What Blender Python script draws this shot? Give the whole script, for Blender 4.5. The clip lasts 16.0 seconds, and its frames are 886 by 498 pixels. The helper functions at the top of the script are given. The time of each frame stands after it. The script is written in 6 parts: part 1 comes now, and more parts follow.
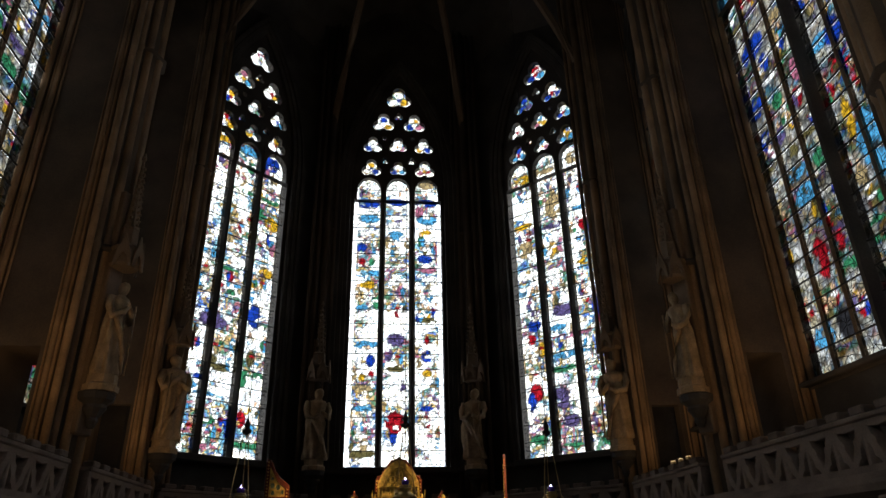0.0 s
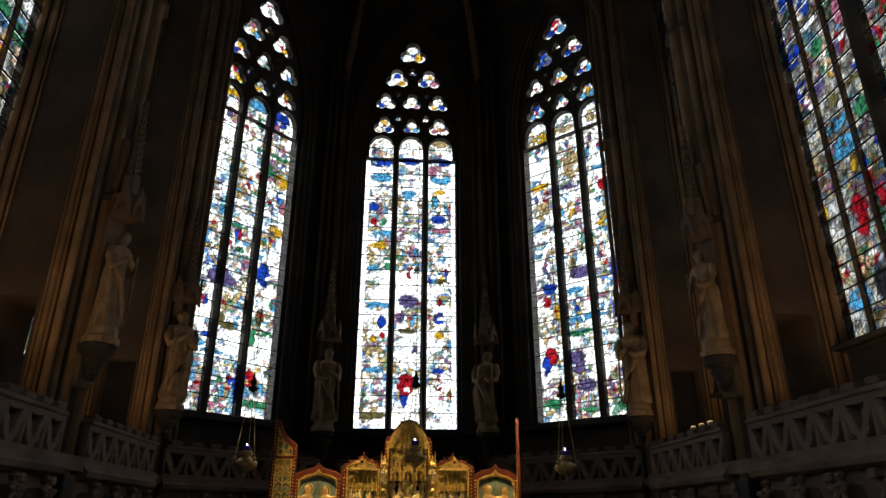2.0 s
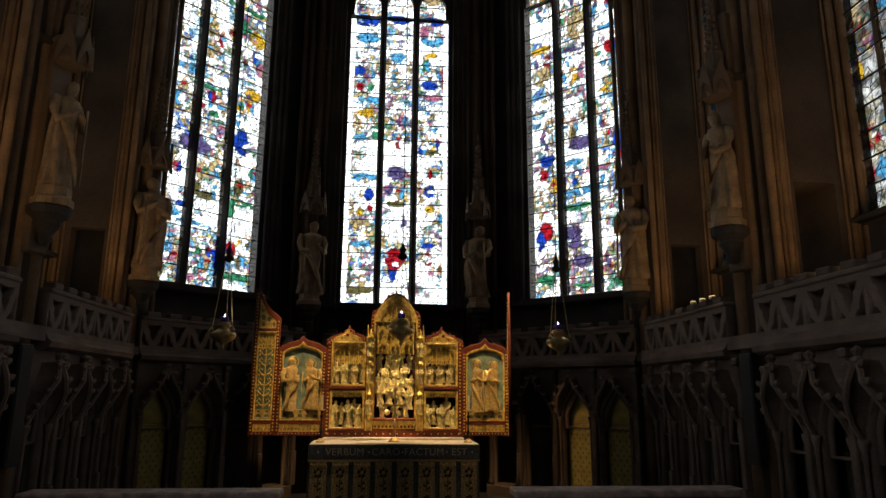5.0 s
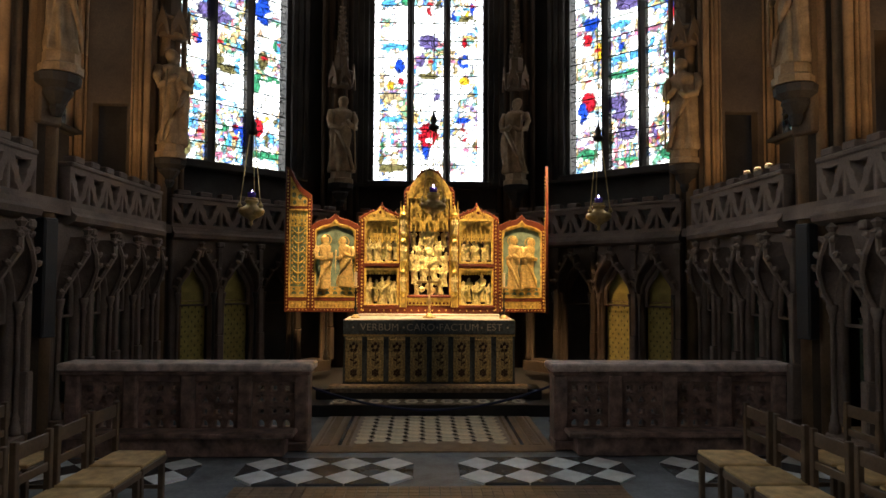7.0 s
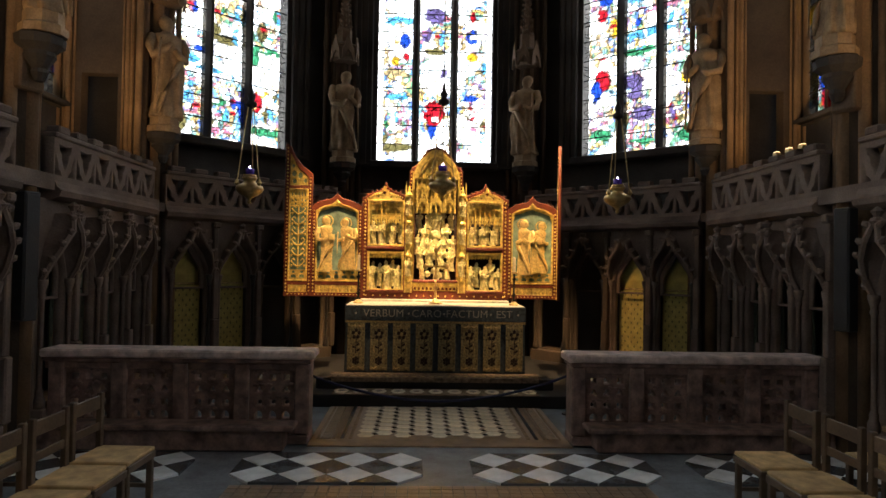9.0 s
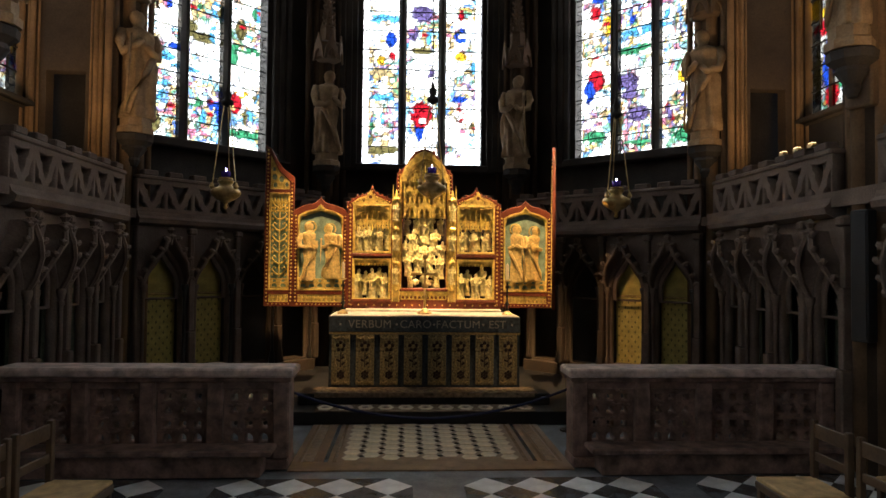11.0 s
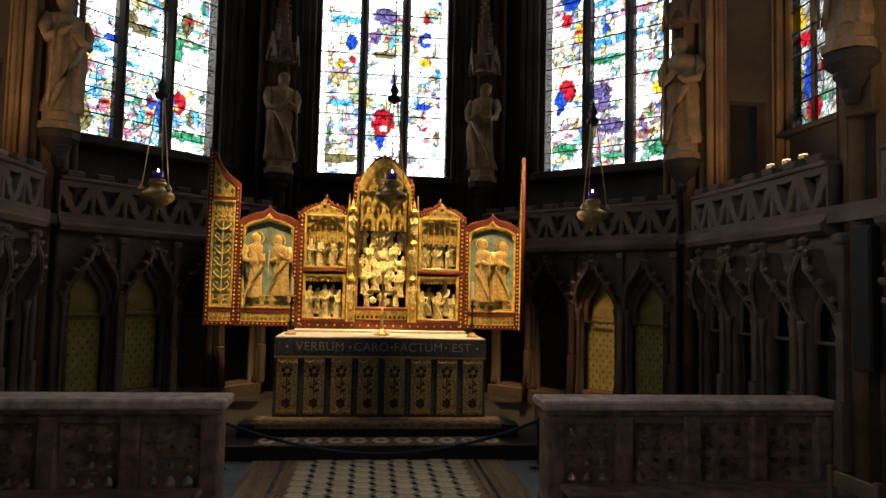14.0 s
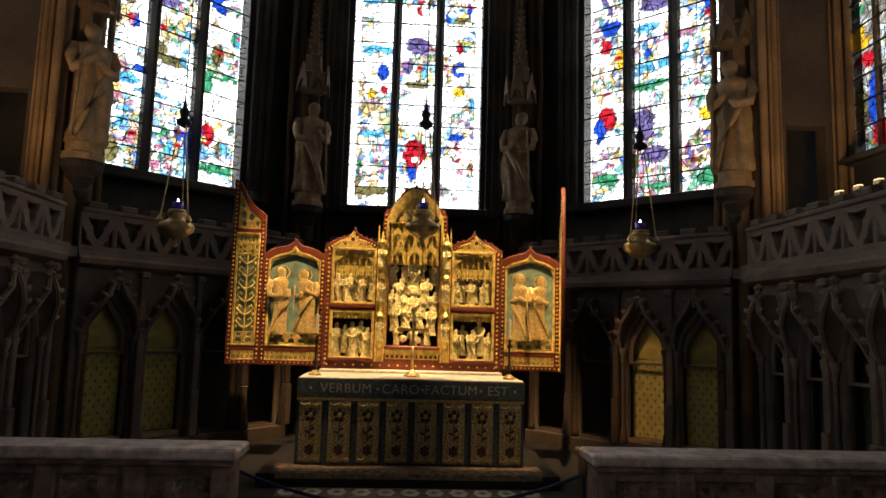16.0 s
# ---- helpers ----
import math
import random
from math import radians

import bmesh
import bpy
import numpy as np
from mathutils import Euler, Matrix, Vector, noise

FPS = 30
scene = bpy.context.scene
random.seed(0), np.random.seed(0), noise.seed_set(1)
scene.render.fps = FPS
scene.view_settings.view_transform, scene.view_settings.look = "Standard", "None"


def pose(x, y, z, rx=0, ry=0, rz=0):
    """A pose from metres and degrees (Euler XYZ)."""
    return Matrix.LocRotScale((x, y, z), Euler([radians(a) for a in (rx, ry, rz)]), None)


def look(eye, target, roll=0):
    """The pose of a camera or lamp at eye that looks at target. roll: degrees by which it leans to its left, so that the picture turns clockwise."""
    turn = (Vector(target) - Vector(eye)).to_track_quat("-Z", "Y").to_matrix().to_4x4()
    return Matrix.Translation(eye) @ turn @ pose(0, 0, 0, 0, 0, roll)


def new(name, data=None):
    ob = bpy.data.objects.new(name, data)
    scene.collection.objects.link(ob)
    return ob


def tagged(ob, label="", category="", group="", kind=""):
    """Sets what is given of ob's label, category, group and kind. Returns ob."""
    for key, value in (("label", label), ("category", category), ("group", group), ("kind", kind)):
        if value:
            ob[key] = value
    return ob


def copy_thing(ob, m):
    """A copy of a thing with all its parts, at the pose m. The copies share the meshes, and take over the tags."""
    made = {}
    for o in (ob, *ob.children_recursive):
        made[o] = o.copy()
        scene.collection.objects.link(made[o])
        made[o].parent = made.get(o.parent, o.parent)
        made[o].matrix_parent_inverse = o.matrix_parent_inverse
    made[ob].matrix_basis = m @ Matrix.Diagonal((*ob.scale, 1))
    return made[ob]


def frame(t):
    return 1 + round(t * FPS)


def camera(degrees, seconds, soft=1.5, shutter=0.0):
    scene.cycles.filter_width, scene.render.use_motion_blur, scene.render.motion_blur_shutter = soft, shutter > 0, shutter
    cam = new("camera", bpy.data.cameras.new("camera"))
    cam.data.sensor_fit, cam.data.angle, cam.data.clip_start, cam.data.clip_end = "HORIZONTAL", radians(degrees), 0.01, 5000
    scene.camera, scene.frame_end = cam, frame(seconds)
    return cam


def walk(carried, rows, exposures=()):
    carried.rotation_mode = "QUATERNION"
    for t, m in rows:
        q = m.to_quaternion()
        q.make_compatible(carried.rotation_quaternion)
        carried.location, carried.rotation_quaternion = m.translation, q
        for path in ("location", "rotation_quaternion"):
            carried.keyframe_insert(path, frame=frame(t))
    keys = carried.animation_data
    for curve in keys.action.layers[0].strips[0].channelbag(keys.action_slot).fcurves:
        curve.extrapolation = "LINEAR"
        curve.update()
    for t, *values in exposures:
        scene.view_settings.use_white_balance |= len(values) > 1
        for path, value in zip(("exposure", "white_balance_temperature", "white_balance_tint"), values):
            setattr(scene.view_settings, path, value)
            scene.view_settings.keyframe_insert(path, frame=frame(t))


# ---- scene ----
cam = camera(67.6, 16.0)
PATH = [
    (0, (-0.459, 0.322, 2.028), (-0.266, 2.124, 2.874), -1.2),
    (0.5, (-0.424, 0.451, 2.005), (-0.263, 2.25, 2.864), -0.5),
    (1, (-0.356, 0.581, 2.018), (-0.231, 2.389, 2.863), 0.5),
    (1.5, (-0.343, 0.673, 2.005), (-0.218, 2.51, 2.786), 0.3),
    (2, (-0.394, 0.801, 2.005), (-0.242, 2.644, 2.767), 0.0),
    (2.5, (-0.452, 0.953, 1.993), (-0.296, 2.816, 2.704), -0.3),
    (3, (-0.444, 1.073, 1.949), (-0.275, 2.964, 2.579), 0.2),
    (5.5, (-0.226, 1.687, 2.021), (-0.045, 3.646, 2.38), 0.5),
    (6, (-0.222, 1.761, 1.977), (-0.054, 3.736, 2.243), 0.4),
    (6.5, (-0.177, 1.919, 1.912), (-0.063, 3.909, 2.081), 0.2),
    (7, (-0.126, 2.046, 1.893), (-0.061, 4.044, 1.98), 0.3),
    (7.5, (-0.119, 2.155, 1.87), (-0.076, 4.154, 1.903), 0.6),
    (8, (-0.177, 2.281, 1.855), (-0.129, 4.281, 1.863), 0.3),
    (8.5, (-0.248, 2.42, 1.86), (-0.184, 4.419, 1.887), 0.7),
    (11, (-0.282, 3.046, 1.893), (-0.168, 5.042, 1.955), 0.6),
    (11.5, (-0.311, 3.18, 1.89), (-0.172, 5.175, 1.938), 0.5),
    (12, (-0.28, 3.271, 1.868), (-0.173, 5.267, 1.946), 0.6),
    (12.5, (-0.21, 3.438, 1.88), (-0.11, 5.433, 1.976), 1.4),
    (13, (-0.192, 3.561, 1.878), (-0.068, 5.554, 1.973), 2.2),
    (13.5, (-0.199, 3.718, 1.881), (-0.019, 5.706, 2.0), 1.9),
    (14, (-0.221, 3.823, 1.867), (0.008, 5.806, 1.99), 1.3),
    (14.5, (-0.202, 3.937, 1.861), (0.014, 5.92, 2.005), 1.1),
    (15, (-0.157, 4.088, 1.893), (-0.006, 6.074, 2.07), 0.8),
    (15.5, (-0.128, 4.232, 1.896), (-0.039, 6.221, 2.089), 1.1),
    (16, (-0.183, 4.342, 1.878), (-0.056, 6.325, 2.109), 1.6),
]
walk(cam, [(t, look(eye, target, roll)) for t, eye, target, roll in PATH], [(0.0, -0.4), (3.0, -0.42), (5.5, -0.15), (6.5, 0.58), (8.0, 1.0), (9.5, 0.95), (11.0, 0.85), (16.0, 0.6)])

# ---------------------------------------------------------------- light
world = bpy.data.worlds.new("sky")
scene.world = world
world.use_nodes = True
wn = world.node_tree
sky = wn.nodes.new("ShaderNodeTexSky")
sky.sky_type, sky.sun_disc = "NISHITA", False
sky.sun_elevation, sky.sun_rotation = radians(38), radians(60)
wn.links.new(sky.outputs[0], wn.nodes["Background"].inputs[0])
wn.nodes["Background"].inputs[1].default_value = 0.1


def lamp(name, kind, energy, colour, m, **more):
    data = bpy.data.lights.new(name, kind)
    data.energy, data.color = energy, colour
    if kind == "AREA":
        data.shape, data.size, data.size_y = "RECTANGLE", more["size"][0], more["size"][1]
    if kind == "SPOT":
        data.spot_size, data.spot_blend, data.shadow_soft_size = radians(more["cone"]), more["blend"], more["soft"]
    if kind == "SUN":
        data.angle = radians(more["angle"])
    ob = new(name, data)
    ob.matrix_world = m
    return ob


sun = lamp("sun", "SUN", 1.0, (1.0, 0.96, 0.9), look((0, 0, 40), (14, -16, 12)), angle=12)
SKY_APSE, SKY_SIDE, WEST_FILL = 5.4, 3.2, 37.0      # brightness of the clouded sky behind the apse and side bays; west bays boosted as fill
WARM = (1.0, 0.65, 0.32)

# plan of the chapel: half widths and depths
YC, XC = 15.39, 2.15              # glass of the central window and the corner of the apse
OB = Vector((3.58, 14.0, 0))    # middle of the right-hand oblique window
OD = Vector((1.37, -1.51, 0)).normalized()   # run of the apse arcades
OG = Vector((1.0, -1.0, 0)).normalized()      # run of the oblique windows
XS = 5.48                          # glass of the side windows
XA = 4.1                           # face of the side arcades
SILL = 3.81


def wall_frame(p, d):
    """x along the wall, y up, z into the room."""
    d = Vector(d).normalized()
    n = d.cross(Vector((0, 0, 1)))
    m = Matrix.Identity(4)
    for i in range(3):
        m[i][0], m[i][1], m[i][2], m[i][3] = d[i], (0, 0, 1)[i], n[i], p[i]
    return m


F_C = wall_frame((0, YC, 0), (1, 0, 0))
F_R = wall_frame(OB, OG)
F_L = wall_frame((-OB.x, OB.y, 0), (OG.x, -OG.y, 0))
BAYS = [(10.93, 1.23, 5), (7.12, 1.62, 6), (2.92, 1.62, 6)]     # middle, half width and lights of each side window


def cloudy_sky(name, f, x0, x1, z0, z1, strength):
    """The bright clouded sky behind a window."""
    m = bpy.data.materials.new(name)
    m.use_nodes = True
    t = m.node_tree
    t.nodes.remove(t.nodes["Principled BSDF"])
    em, no, ra = t.nodes.new("ShaderNodeEmission"), t.nodes.new("ShaderNodeTexNoise"), t.nodes.new("ShaderNodeValToRGB")
    no.inputs["Scale"].default_value = 0.35
    ra.color_ramp.elements[0].color, ra.color_ramp.elements[1].color = (0.80, 0.88, 0.97, 1), (1.0, 0.99, 0.97, 1)
    t.links.new(no.outputs["Fac"], ra.inputs[0])
    t.links.new(ra.outputs[0], em.inputs[0])
    em.inputs[1].default_value = strength
    t.links.new(em.outputs[0], t.nodes["Material Output"].inputs[0])
    me = bpy.data.meshes.new(name)
    me.from_pydata([(x0, z0, 0), (x1, z0, 0), (x1, z1, 0), (x0, z1, 0)], [], [(0, 1, 2, 3)])
    me.materials.append(m)
    ob = new("sky_backdrop", me)
    ob.matrix_world = f @ pose(0, 0, -0.24)
    return tagged(ob, "bright overcast sky behind the window", "sky", kind="structure")


for f in (F_C, F_L, F_R):
    cloudy_sky("overcast_sky", f, -1.5, 1.5, 3.6, 14.6, SKY_APSE)
for sgn in (-1, 1):
    for y, w, n in BAYS:
        # unseen west bays glow far stronger, as added fill for floor and arcades
        cloudy_sky("overcast_sky", wall_frame((sgn * XS, y, 0), (0, -sgn, 0)), -w - 0.3, w + 0.3, 3.9, 15.0, SKY_SIDE if y > 5 else WEST_FILL)
# spots over the altarpiece, an extra one for the buttress, and lamps along the gallery
for sgn, e in ((-1, 3300), (1, 3300)):
    lamp("altar_spot", "SPOT", e, WARM, look((sgn * 1.4, 11.2, 8.2), (sgn * 1.08, 12.95, 2.4)), cone=27, blend=0.65, soft=0.06)
# added unseen spot that brightens the right-hand buttress and hanging
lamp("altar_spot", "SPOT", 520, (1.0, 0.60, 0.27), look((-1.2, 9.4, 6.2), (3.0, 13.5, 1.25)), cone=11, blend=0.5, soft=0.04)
for sgn in (-1, 1):
    for y in (10.9, 7.5):
        lamp("gallery_lamp", "AREA", 6, WARM, look((sgn * 4.5, y - 0.2, 2.95), (sgn * 4.4, y + 1.5, 6.5)), size=(0.4, 0.1)).data.spread = radians(110)

# ---------------------------------------------------------------- materials


def material(name, base, rough=0.7, metal=0.0, vary=0.25, scale=3.0, fine=45.0, bump=0.15, tint=None, spread=0.0, specular=0.4):
    """A surface with broad stains, fine grain and relief; spread varies it from piece to piece."""
    m = bpy.data.materials.new(name)
    m.use_nodes = True
    t = m.node_tree
    b = t.nodes["Principled BSDF"]
    b.inputs["Roughness"].default_value, b.inputs["Metallic"].default_value = rough, metal
    b.inputs["Specular IOR Level"].default_value = specular
    geo = t.nodes.new("ShaderNodeTexCoord")
    broad, grain = t.nodes.new("ShaderNodeTexNoise"), t.nodes.new("ShaderNodeTexNoise")
    for node, s in ((broad, scale), (grain, fine)):
        node.inputs["Scale"].default_value, node.inputs["Detail"].default_value = s, 5
        t.links.new(geo.outputs["Object"], node.inputs["Vector"])
    ramp = t.nodes.new("ShaderNodeValToRGB")
    low = tint or tuple(c * (1 - vary * 1.6) for c in base)
    ramp.color_ramp.elements[0].color, ramp.color_ramp.elements[1].color = (*low, 1), (*[min(1, c * (1 + vary)) for c in base], 1)
    ramp.color_ramp.elements[0].position, ramp.color_ramp.elements[1].position = 0.3, 0.7
    t.links.new(broad.outputs["Fac"], ramp.inputs[0])
    mix = t.nodes.new("ShaderNodeMixRGB")
    mix.blend_type, mix.inputs[0].default_value = "OVERLAY", 0.35
    t.links.new(ramp.outputs[0], mix.inputs[1])
    t.links.new(grain.outputs["Fac"], mix.inputs[2])
    last = mix.outputs[0]
    if spread:
        info, hsv, rng = t.nodes.new("ShaderNodeObjectInfo"), t.nodes.new("ShaderNodeHueSaturation"), t.nodes.new("ShaderNodeMapRange")
        rng.inputs[3].default_value, rng.inputs[4].default_value = 1 - spread, 1 + spread
        t.links.new(info.outputs["Random"], rng.inputs[0])
        t.links.new(rng.outputs[0], hsv.inputs["Value"])
        t.links.new(last, hsv.inputs["Color"])
        last = hsv.outputs[0]
    t.links.new(last, b.inputs["Base Color"])
    if bump:
        bp = t.nodes.new("ShaderNodeBump")
        bp.inputs["Strength"].default_value, bp.inputs["Distance"].default_value = bump, 0.02
        t.links.new(grain.outputs["Fac"], bp.inputs["Height"])
        t.links.new(bp.outputs[0], b.inputs["Normal"])
    return m


STONE = material("sandstone", (0.15, 0.10, 0.064), 0.85, vary=0.14, scale=1.6, bump=0.3)
STONE_GREY = material("grey_stone", (0.155, 0.112, 0.09), 0.85, vary=0.3, scale=2.2, bump=0.3)
# darkest grey-brown stone: window walls, mouldings, sills and vault
STONE_DARK = material("dark_stone", (0.055, 0.047, 0.042), 0.9, vary=0.35, scale=1.2, bump=0.3)
# two tones of the sandstone: shade in the dark one, warm lamplight in the shafts
STONE_SHADED = material("shade_dark_sandstone", (0.075, 0.051, 0.034), 0.9, vary=0.3, scale=1.1, bump=0.3)
SHAFT = material("lit_sandstone_shaft", (0.20, 0.122, 0.066), 0.75, vary=0.3, scale=1.8, bump=0.25)
MARBLE = material("dark_polished_marble", (0.035, 0.03, 0.028), 0.3, vary=0.3, scale=8, bump=0.03)
# near-black base holds down the altar spots' spill, as shade would
BLACK_STEP = material("near_black_step", (0.018, 0.017, 0.017), 0.45, vary=0.3, scale=5, bump=0.04)
STATUE = material("carved_pale_stone", (0.33, 0.22, 0.125), 0.8, vary=0.25, scale=6, bump=0.25)
PINK = material("pink_alabaster", (0.26, 0.17, 0.14), 0.5, vary=0.45, scale=7, bump=0.1)
PINK_TOP = material("worn_pink_marble", (0.62, 0.49, 0.44), 0.4, vary=0.3, scale=9, bump=0.08)
GOLD = material("gilding", (0.85, 0.60, 0.17), 0.42, 0.55, vary=0.3, scale=14, bump=0.3)
GOLD_DULL = material("dull_gilding", (0.62, 0.45, 0.14), 0.5, 0.4, vary=0.35, scale=10, bump=0.3)
IVORY = material("gilt_carving", (0.88, 0.70, 0.34), 0.42, 0.35, vary=0.3, scale=20, bump=0.3)
GILT_RELIEF = material("worn_gilt_relief", (0.74, 0.53, 0.20), 0.45, 0.4, vary=0.2, scale=30, bump=0.12)
RED = material("red_painted_wood", (0.15, 0.032, 0.012), 0.5, vary=0.25, scale=6, bump=0.08)
GREEN_BLUE = material("faded_green_paint", (0.20, 0.28, 0.21), 0.6, vary=0.3, scale=8, bump=0.08)
# very dark brown for the board behind the carved scenes
NICHE = material("dark_niche_brown", (0.05, 0.03, 0.02), 0.8, vary=0.3)
WHITE_CLOTH = material("white_linen", (0.52, 0.48, 0.41), 0.85, vary=0.15, scale=12, bump=0.1)
BLUE_CLOTH = material("navy_cloth", (0.055, 0.072, 0.088), 0.9, vary=0.3, scale=25, fine=300, bump=0.15)
BROCADE = material("olive_brocade", (0.29, 0.24, 0.125), 0.8, vary=0.5, scale=34, fine=200, bump=0.2)
DARK_BLOOM = material("dark_red_embroidery", (0.035, 0.02, 0.016), 0.85, vary=0.3, scale=30)
BRAID = material("gold_thread", (0.36, 0.27, 0.12), 0.6, 0.2, vary=0.3, scale=40, bump=0.2)
LETTER = material("silver_thread", (0.30, 0.30, 0.28), 0.6, 0.1, vary=0.15, scale=40)
BRASS = material("aged_brass", (0.55, 0.40, 0.18), 0.32, 0.9, vary=0.25, scale=12, bump=0.05)
IRON = material("black_iron", (0.03, 0.028, 0.026), 0.55, 0.5, vary=0.2)
LEAD = material("lead_came", (0.03, 0.03, 0.032), 0.7, 0.2, vary=0.2)
CANDLE = material("beeswax", (0.75, 0.66, 0.48), 0.5, vary=0.06)
OAK = material("honey_oak", (0.34, 0.215, 0.11), 0.5, vary=0.3, scale=5, fine=60, bump=0.1, spread=0.12)
OAK_DARK = material("dark_oak", (0.10, 0.065, 0.04), 0.5, vary=0.3, scale=5, bump=0.1)
TILE_W = material("pale_marble_tile", (0.84, 0.86, 0.87), 0.16, specular=0.6, vary=0.12, scale=6, bump=0.03, spread=0.1)
TILE_B = material("slate_tile", (0.085, 0.09, 0.098), 0.2, specular=0.6, vary=0.2, scale=5, bump=0.05, spread=0.2)
SLATE = material("slate_border", (0.20, 0.22, 0.24), 0.25, specular=0.6, vary=0.2, scale=4, bump=0.05, spread=0.08)
TILE_BROWN = material("brown_encaustic_tile", (0.22, 0.145, 0.09), 0.28, specular=0.5, vary=0.25, scale=8, bump=0.06, spread=0.25)
TILE_BUFF = material("buff_encaustic_tile", (0.78, 0.66, 0.48), 0.28, specular=0.5, vary=0.18, scale=8, bump=0.05, spread=0.12)
CARPET = material("patterned_brown_carpet", (0.25, 0.18, 0.12), 0.95, vary=0.4, scale=18, fine=220, bump=0.3)
HANGING = material("olive_yellow_hanging", (0.46, 0.38, 0.12), 0.9, vary=0.15, scale=10, fine=260, bump=0.1)
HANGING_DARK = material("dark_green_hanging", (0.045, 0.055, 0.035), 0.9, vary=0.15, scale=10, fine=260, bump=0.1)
HANGING_SPOT = material("olive_woven_motif", (0.17, 0.155, 0.06), 0.9, vary=0.15, scale=30)
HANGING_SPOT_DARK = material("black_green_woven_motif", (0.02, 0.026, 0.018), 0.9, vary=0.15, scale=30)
ROPE = material("navy_rope", (0.02, 0.025, 0.07), 0.8, vary=0.2, scale=60, bump=0.3)
BLACK = material("black_speaker_case", (0.025, 0.025, 0.027), 0.5, vary=0.15)
RUSH = material("woven_rush", (0.55, 0.37, 0.17), 0.7, vary=0.25, scale=9, fine=160, bump=0.3, spread=0.15)
PURPLE_GLASS = material("violet_glass_cup", (0.10, 0.05, 0.45), 0.1, vary=0.1)


def stained(name, density):
    """Coloured antique glass: lets the sky through, dyed by the colour of each piece, with brushed paint and streaks."""
    m = bpy.data.materials.new(name)
    m.use_nodes = True
    t = m.node_tree
    t.nodes.remove(t.nodes["Principled BSDF"])
    col = t.nodes.new("ShaderNodeVertexColor")
    col.layer_name = "dye"
    co = t.nodes.new("ShaderNodeNewGeometry")
    n1, n2 = t.nodes.new("ShaderNodeTexNoise"), t.nodes.new("ShaderNodeTexNoise")
    n1.inputs["Scale"].default_value, n1.inputs["Detail"].default_value = 26, 4
    n2.inputs["Scale"].default_value, n2.inputs["Detail"].default_value = 5, 3
    r1, r2 = t.nodes.new("ShaderNodeValToRGB"), t.nodes.new("ShaderNodeValToRGB")
    r1.color_ramp.elements[0].position, r1.color_ramp.elements[1].position = 0.30, 0.43
    r1.color_ramp.elements[0].color = (0.30, 0.28, 0.25, 1)
    r2.color_ramp.elements[0].position, r2.color_ramp.elements[1].position = 0.3, 0.6
    r2.color_ramp.elements[0].color = (0.75, 0.76, 0.76, 1)
    for n, r in ((n1, r1), (n2, r2)):
        t.links.new(co.outputs["Position"], n.inputs["Vector"])
        t.links.new(n.outputs["Fac"], r.inputs[0])
    vo, r3, wob, add = t.nodes.new("ShaderNodeTexVoronoi"), t.nodes.new("ShaderNodeValToRGB"), t.nodes.new("ShaderNodeTexNoise"), t.nodes.new("ShaderNodeMixRGB")
    vo.feature = "DISTANCE_TO_EDGE"
    vo.inputs["Scale"].default_value, wob.inputs["Scale"].default_value = 11, 8
    add.blend_type, add.inputs[0].default_value = "ADD", 0.12
    t.links.new(co.outputs["Position"], wob.inputs["Vector"])
    t.links.new(co.outputs["Position"], add.inputs[1])
    t.links.new(wob.outputs["Color"], add.inputs[2])
    t.links.new(add.outputs[0], vo.inputs["Vector"])
    t.links.new(vo.outputs["Distance"], r3.inputs[0])
    r3.color_ramp.elements[0].position, r3.color_ramp.elements[1].position = 0.012, 0.06
    r3.color_ramp.elements[0].color = (0.34, 0.32, 0.30, 1)
    a, b, g, v = [t.nodes.new("ShaderNodeMixRGB") for _ in range(4)]
    for k in (a, b, g, v):
        k.blend_type, k.inputs[0].default_value = "MULTIPLY", 1.0
    g.inputs[2].default_value = (density, density, density, 1)
    t.links.new(col.outputs[0], a.inputs[1]), t.links.new(r1.outputs[0], a.inputs[2])
    t.links.new(a.outputs[0], b.inputs[1]), t.links.new(r2.outputs[0], b.inputs[2])
    t.links.new(b.outputs[0], v.inputs[1]), t.links.new(r3.outputs[0], v.inputs[2])
    t.links.new(v.outputs[0], g.inputs[1])
    tr, gl, mx = t.nodes.new("ShaderNodeBsdfTransparent"), t.nodes.new("ShaderNodeBsdfGlossy"), t.nodes.new("ShaderNodeMixShader")
    gl.inputs["Roughness"].default_value = 0.15
    mx.inputs[0].default_value = 0.03
    t.links.new(g.outputs[0], tr.inputs[0])
    t.links.new(tr.outputs[0], mx.inputs[1]), t.links.new(gl.outputs[0], mx.inputs[2])
    t.links.new(mx.outputs[0], t.nodes["Material Output"].inputs[0])
    return m


FLAME = bpy.data.materials.new("lamp_flame")
FLAME.use_nodes = True
FLAME.node_tree.nodes["Principled BSDF"].inputs["Emission Color"].default_value = (0.55, 0.45, 1.0, 1)
FLAME.node_tree.nodes["Principled BSDF"].inputs["Emission Strength"].default_value = 12
LAMP_GLASS = bpy.data.materials.new("warm_lamp_glass")
LAMP_GLASS.use_nodes = True
LAMP_GLASS.node_tree.nodes["Principled BSDF"].inputs["Emission Color"].default_value = (1.0, 0.62, 0.28, 1)
LAMP_GLASS.node_tree.nodes["Principled BSDF"].inputs["Emission Strength"].default_value = 1.4
GLASS = stained("stained_glass", 1.0)
GLASS_OLD = stained("dense_old_stained_glass", 0.8)

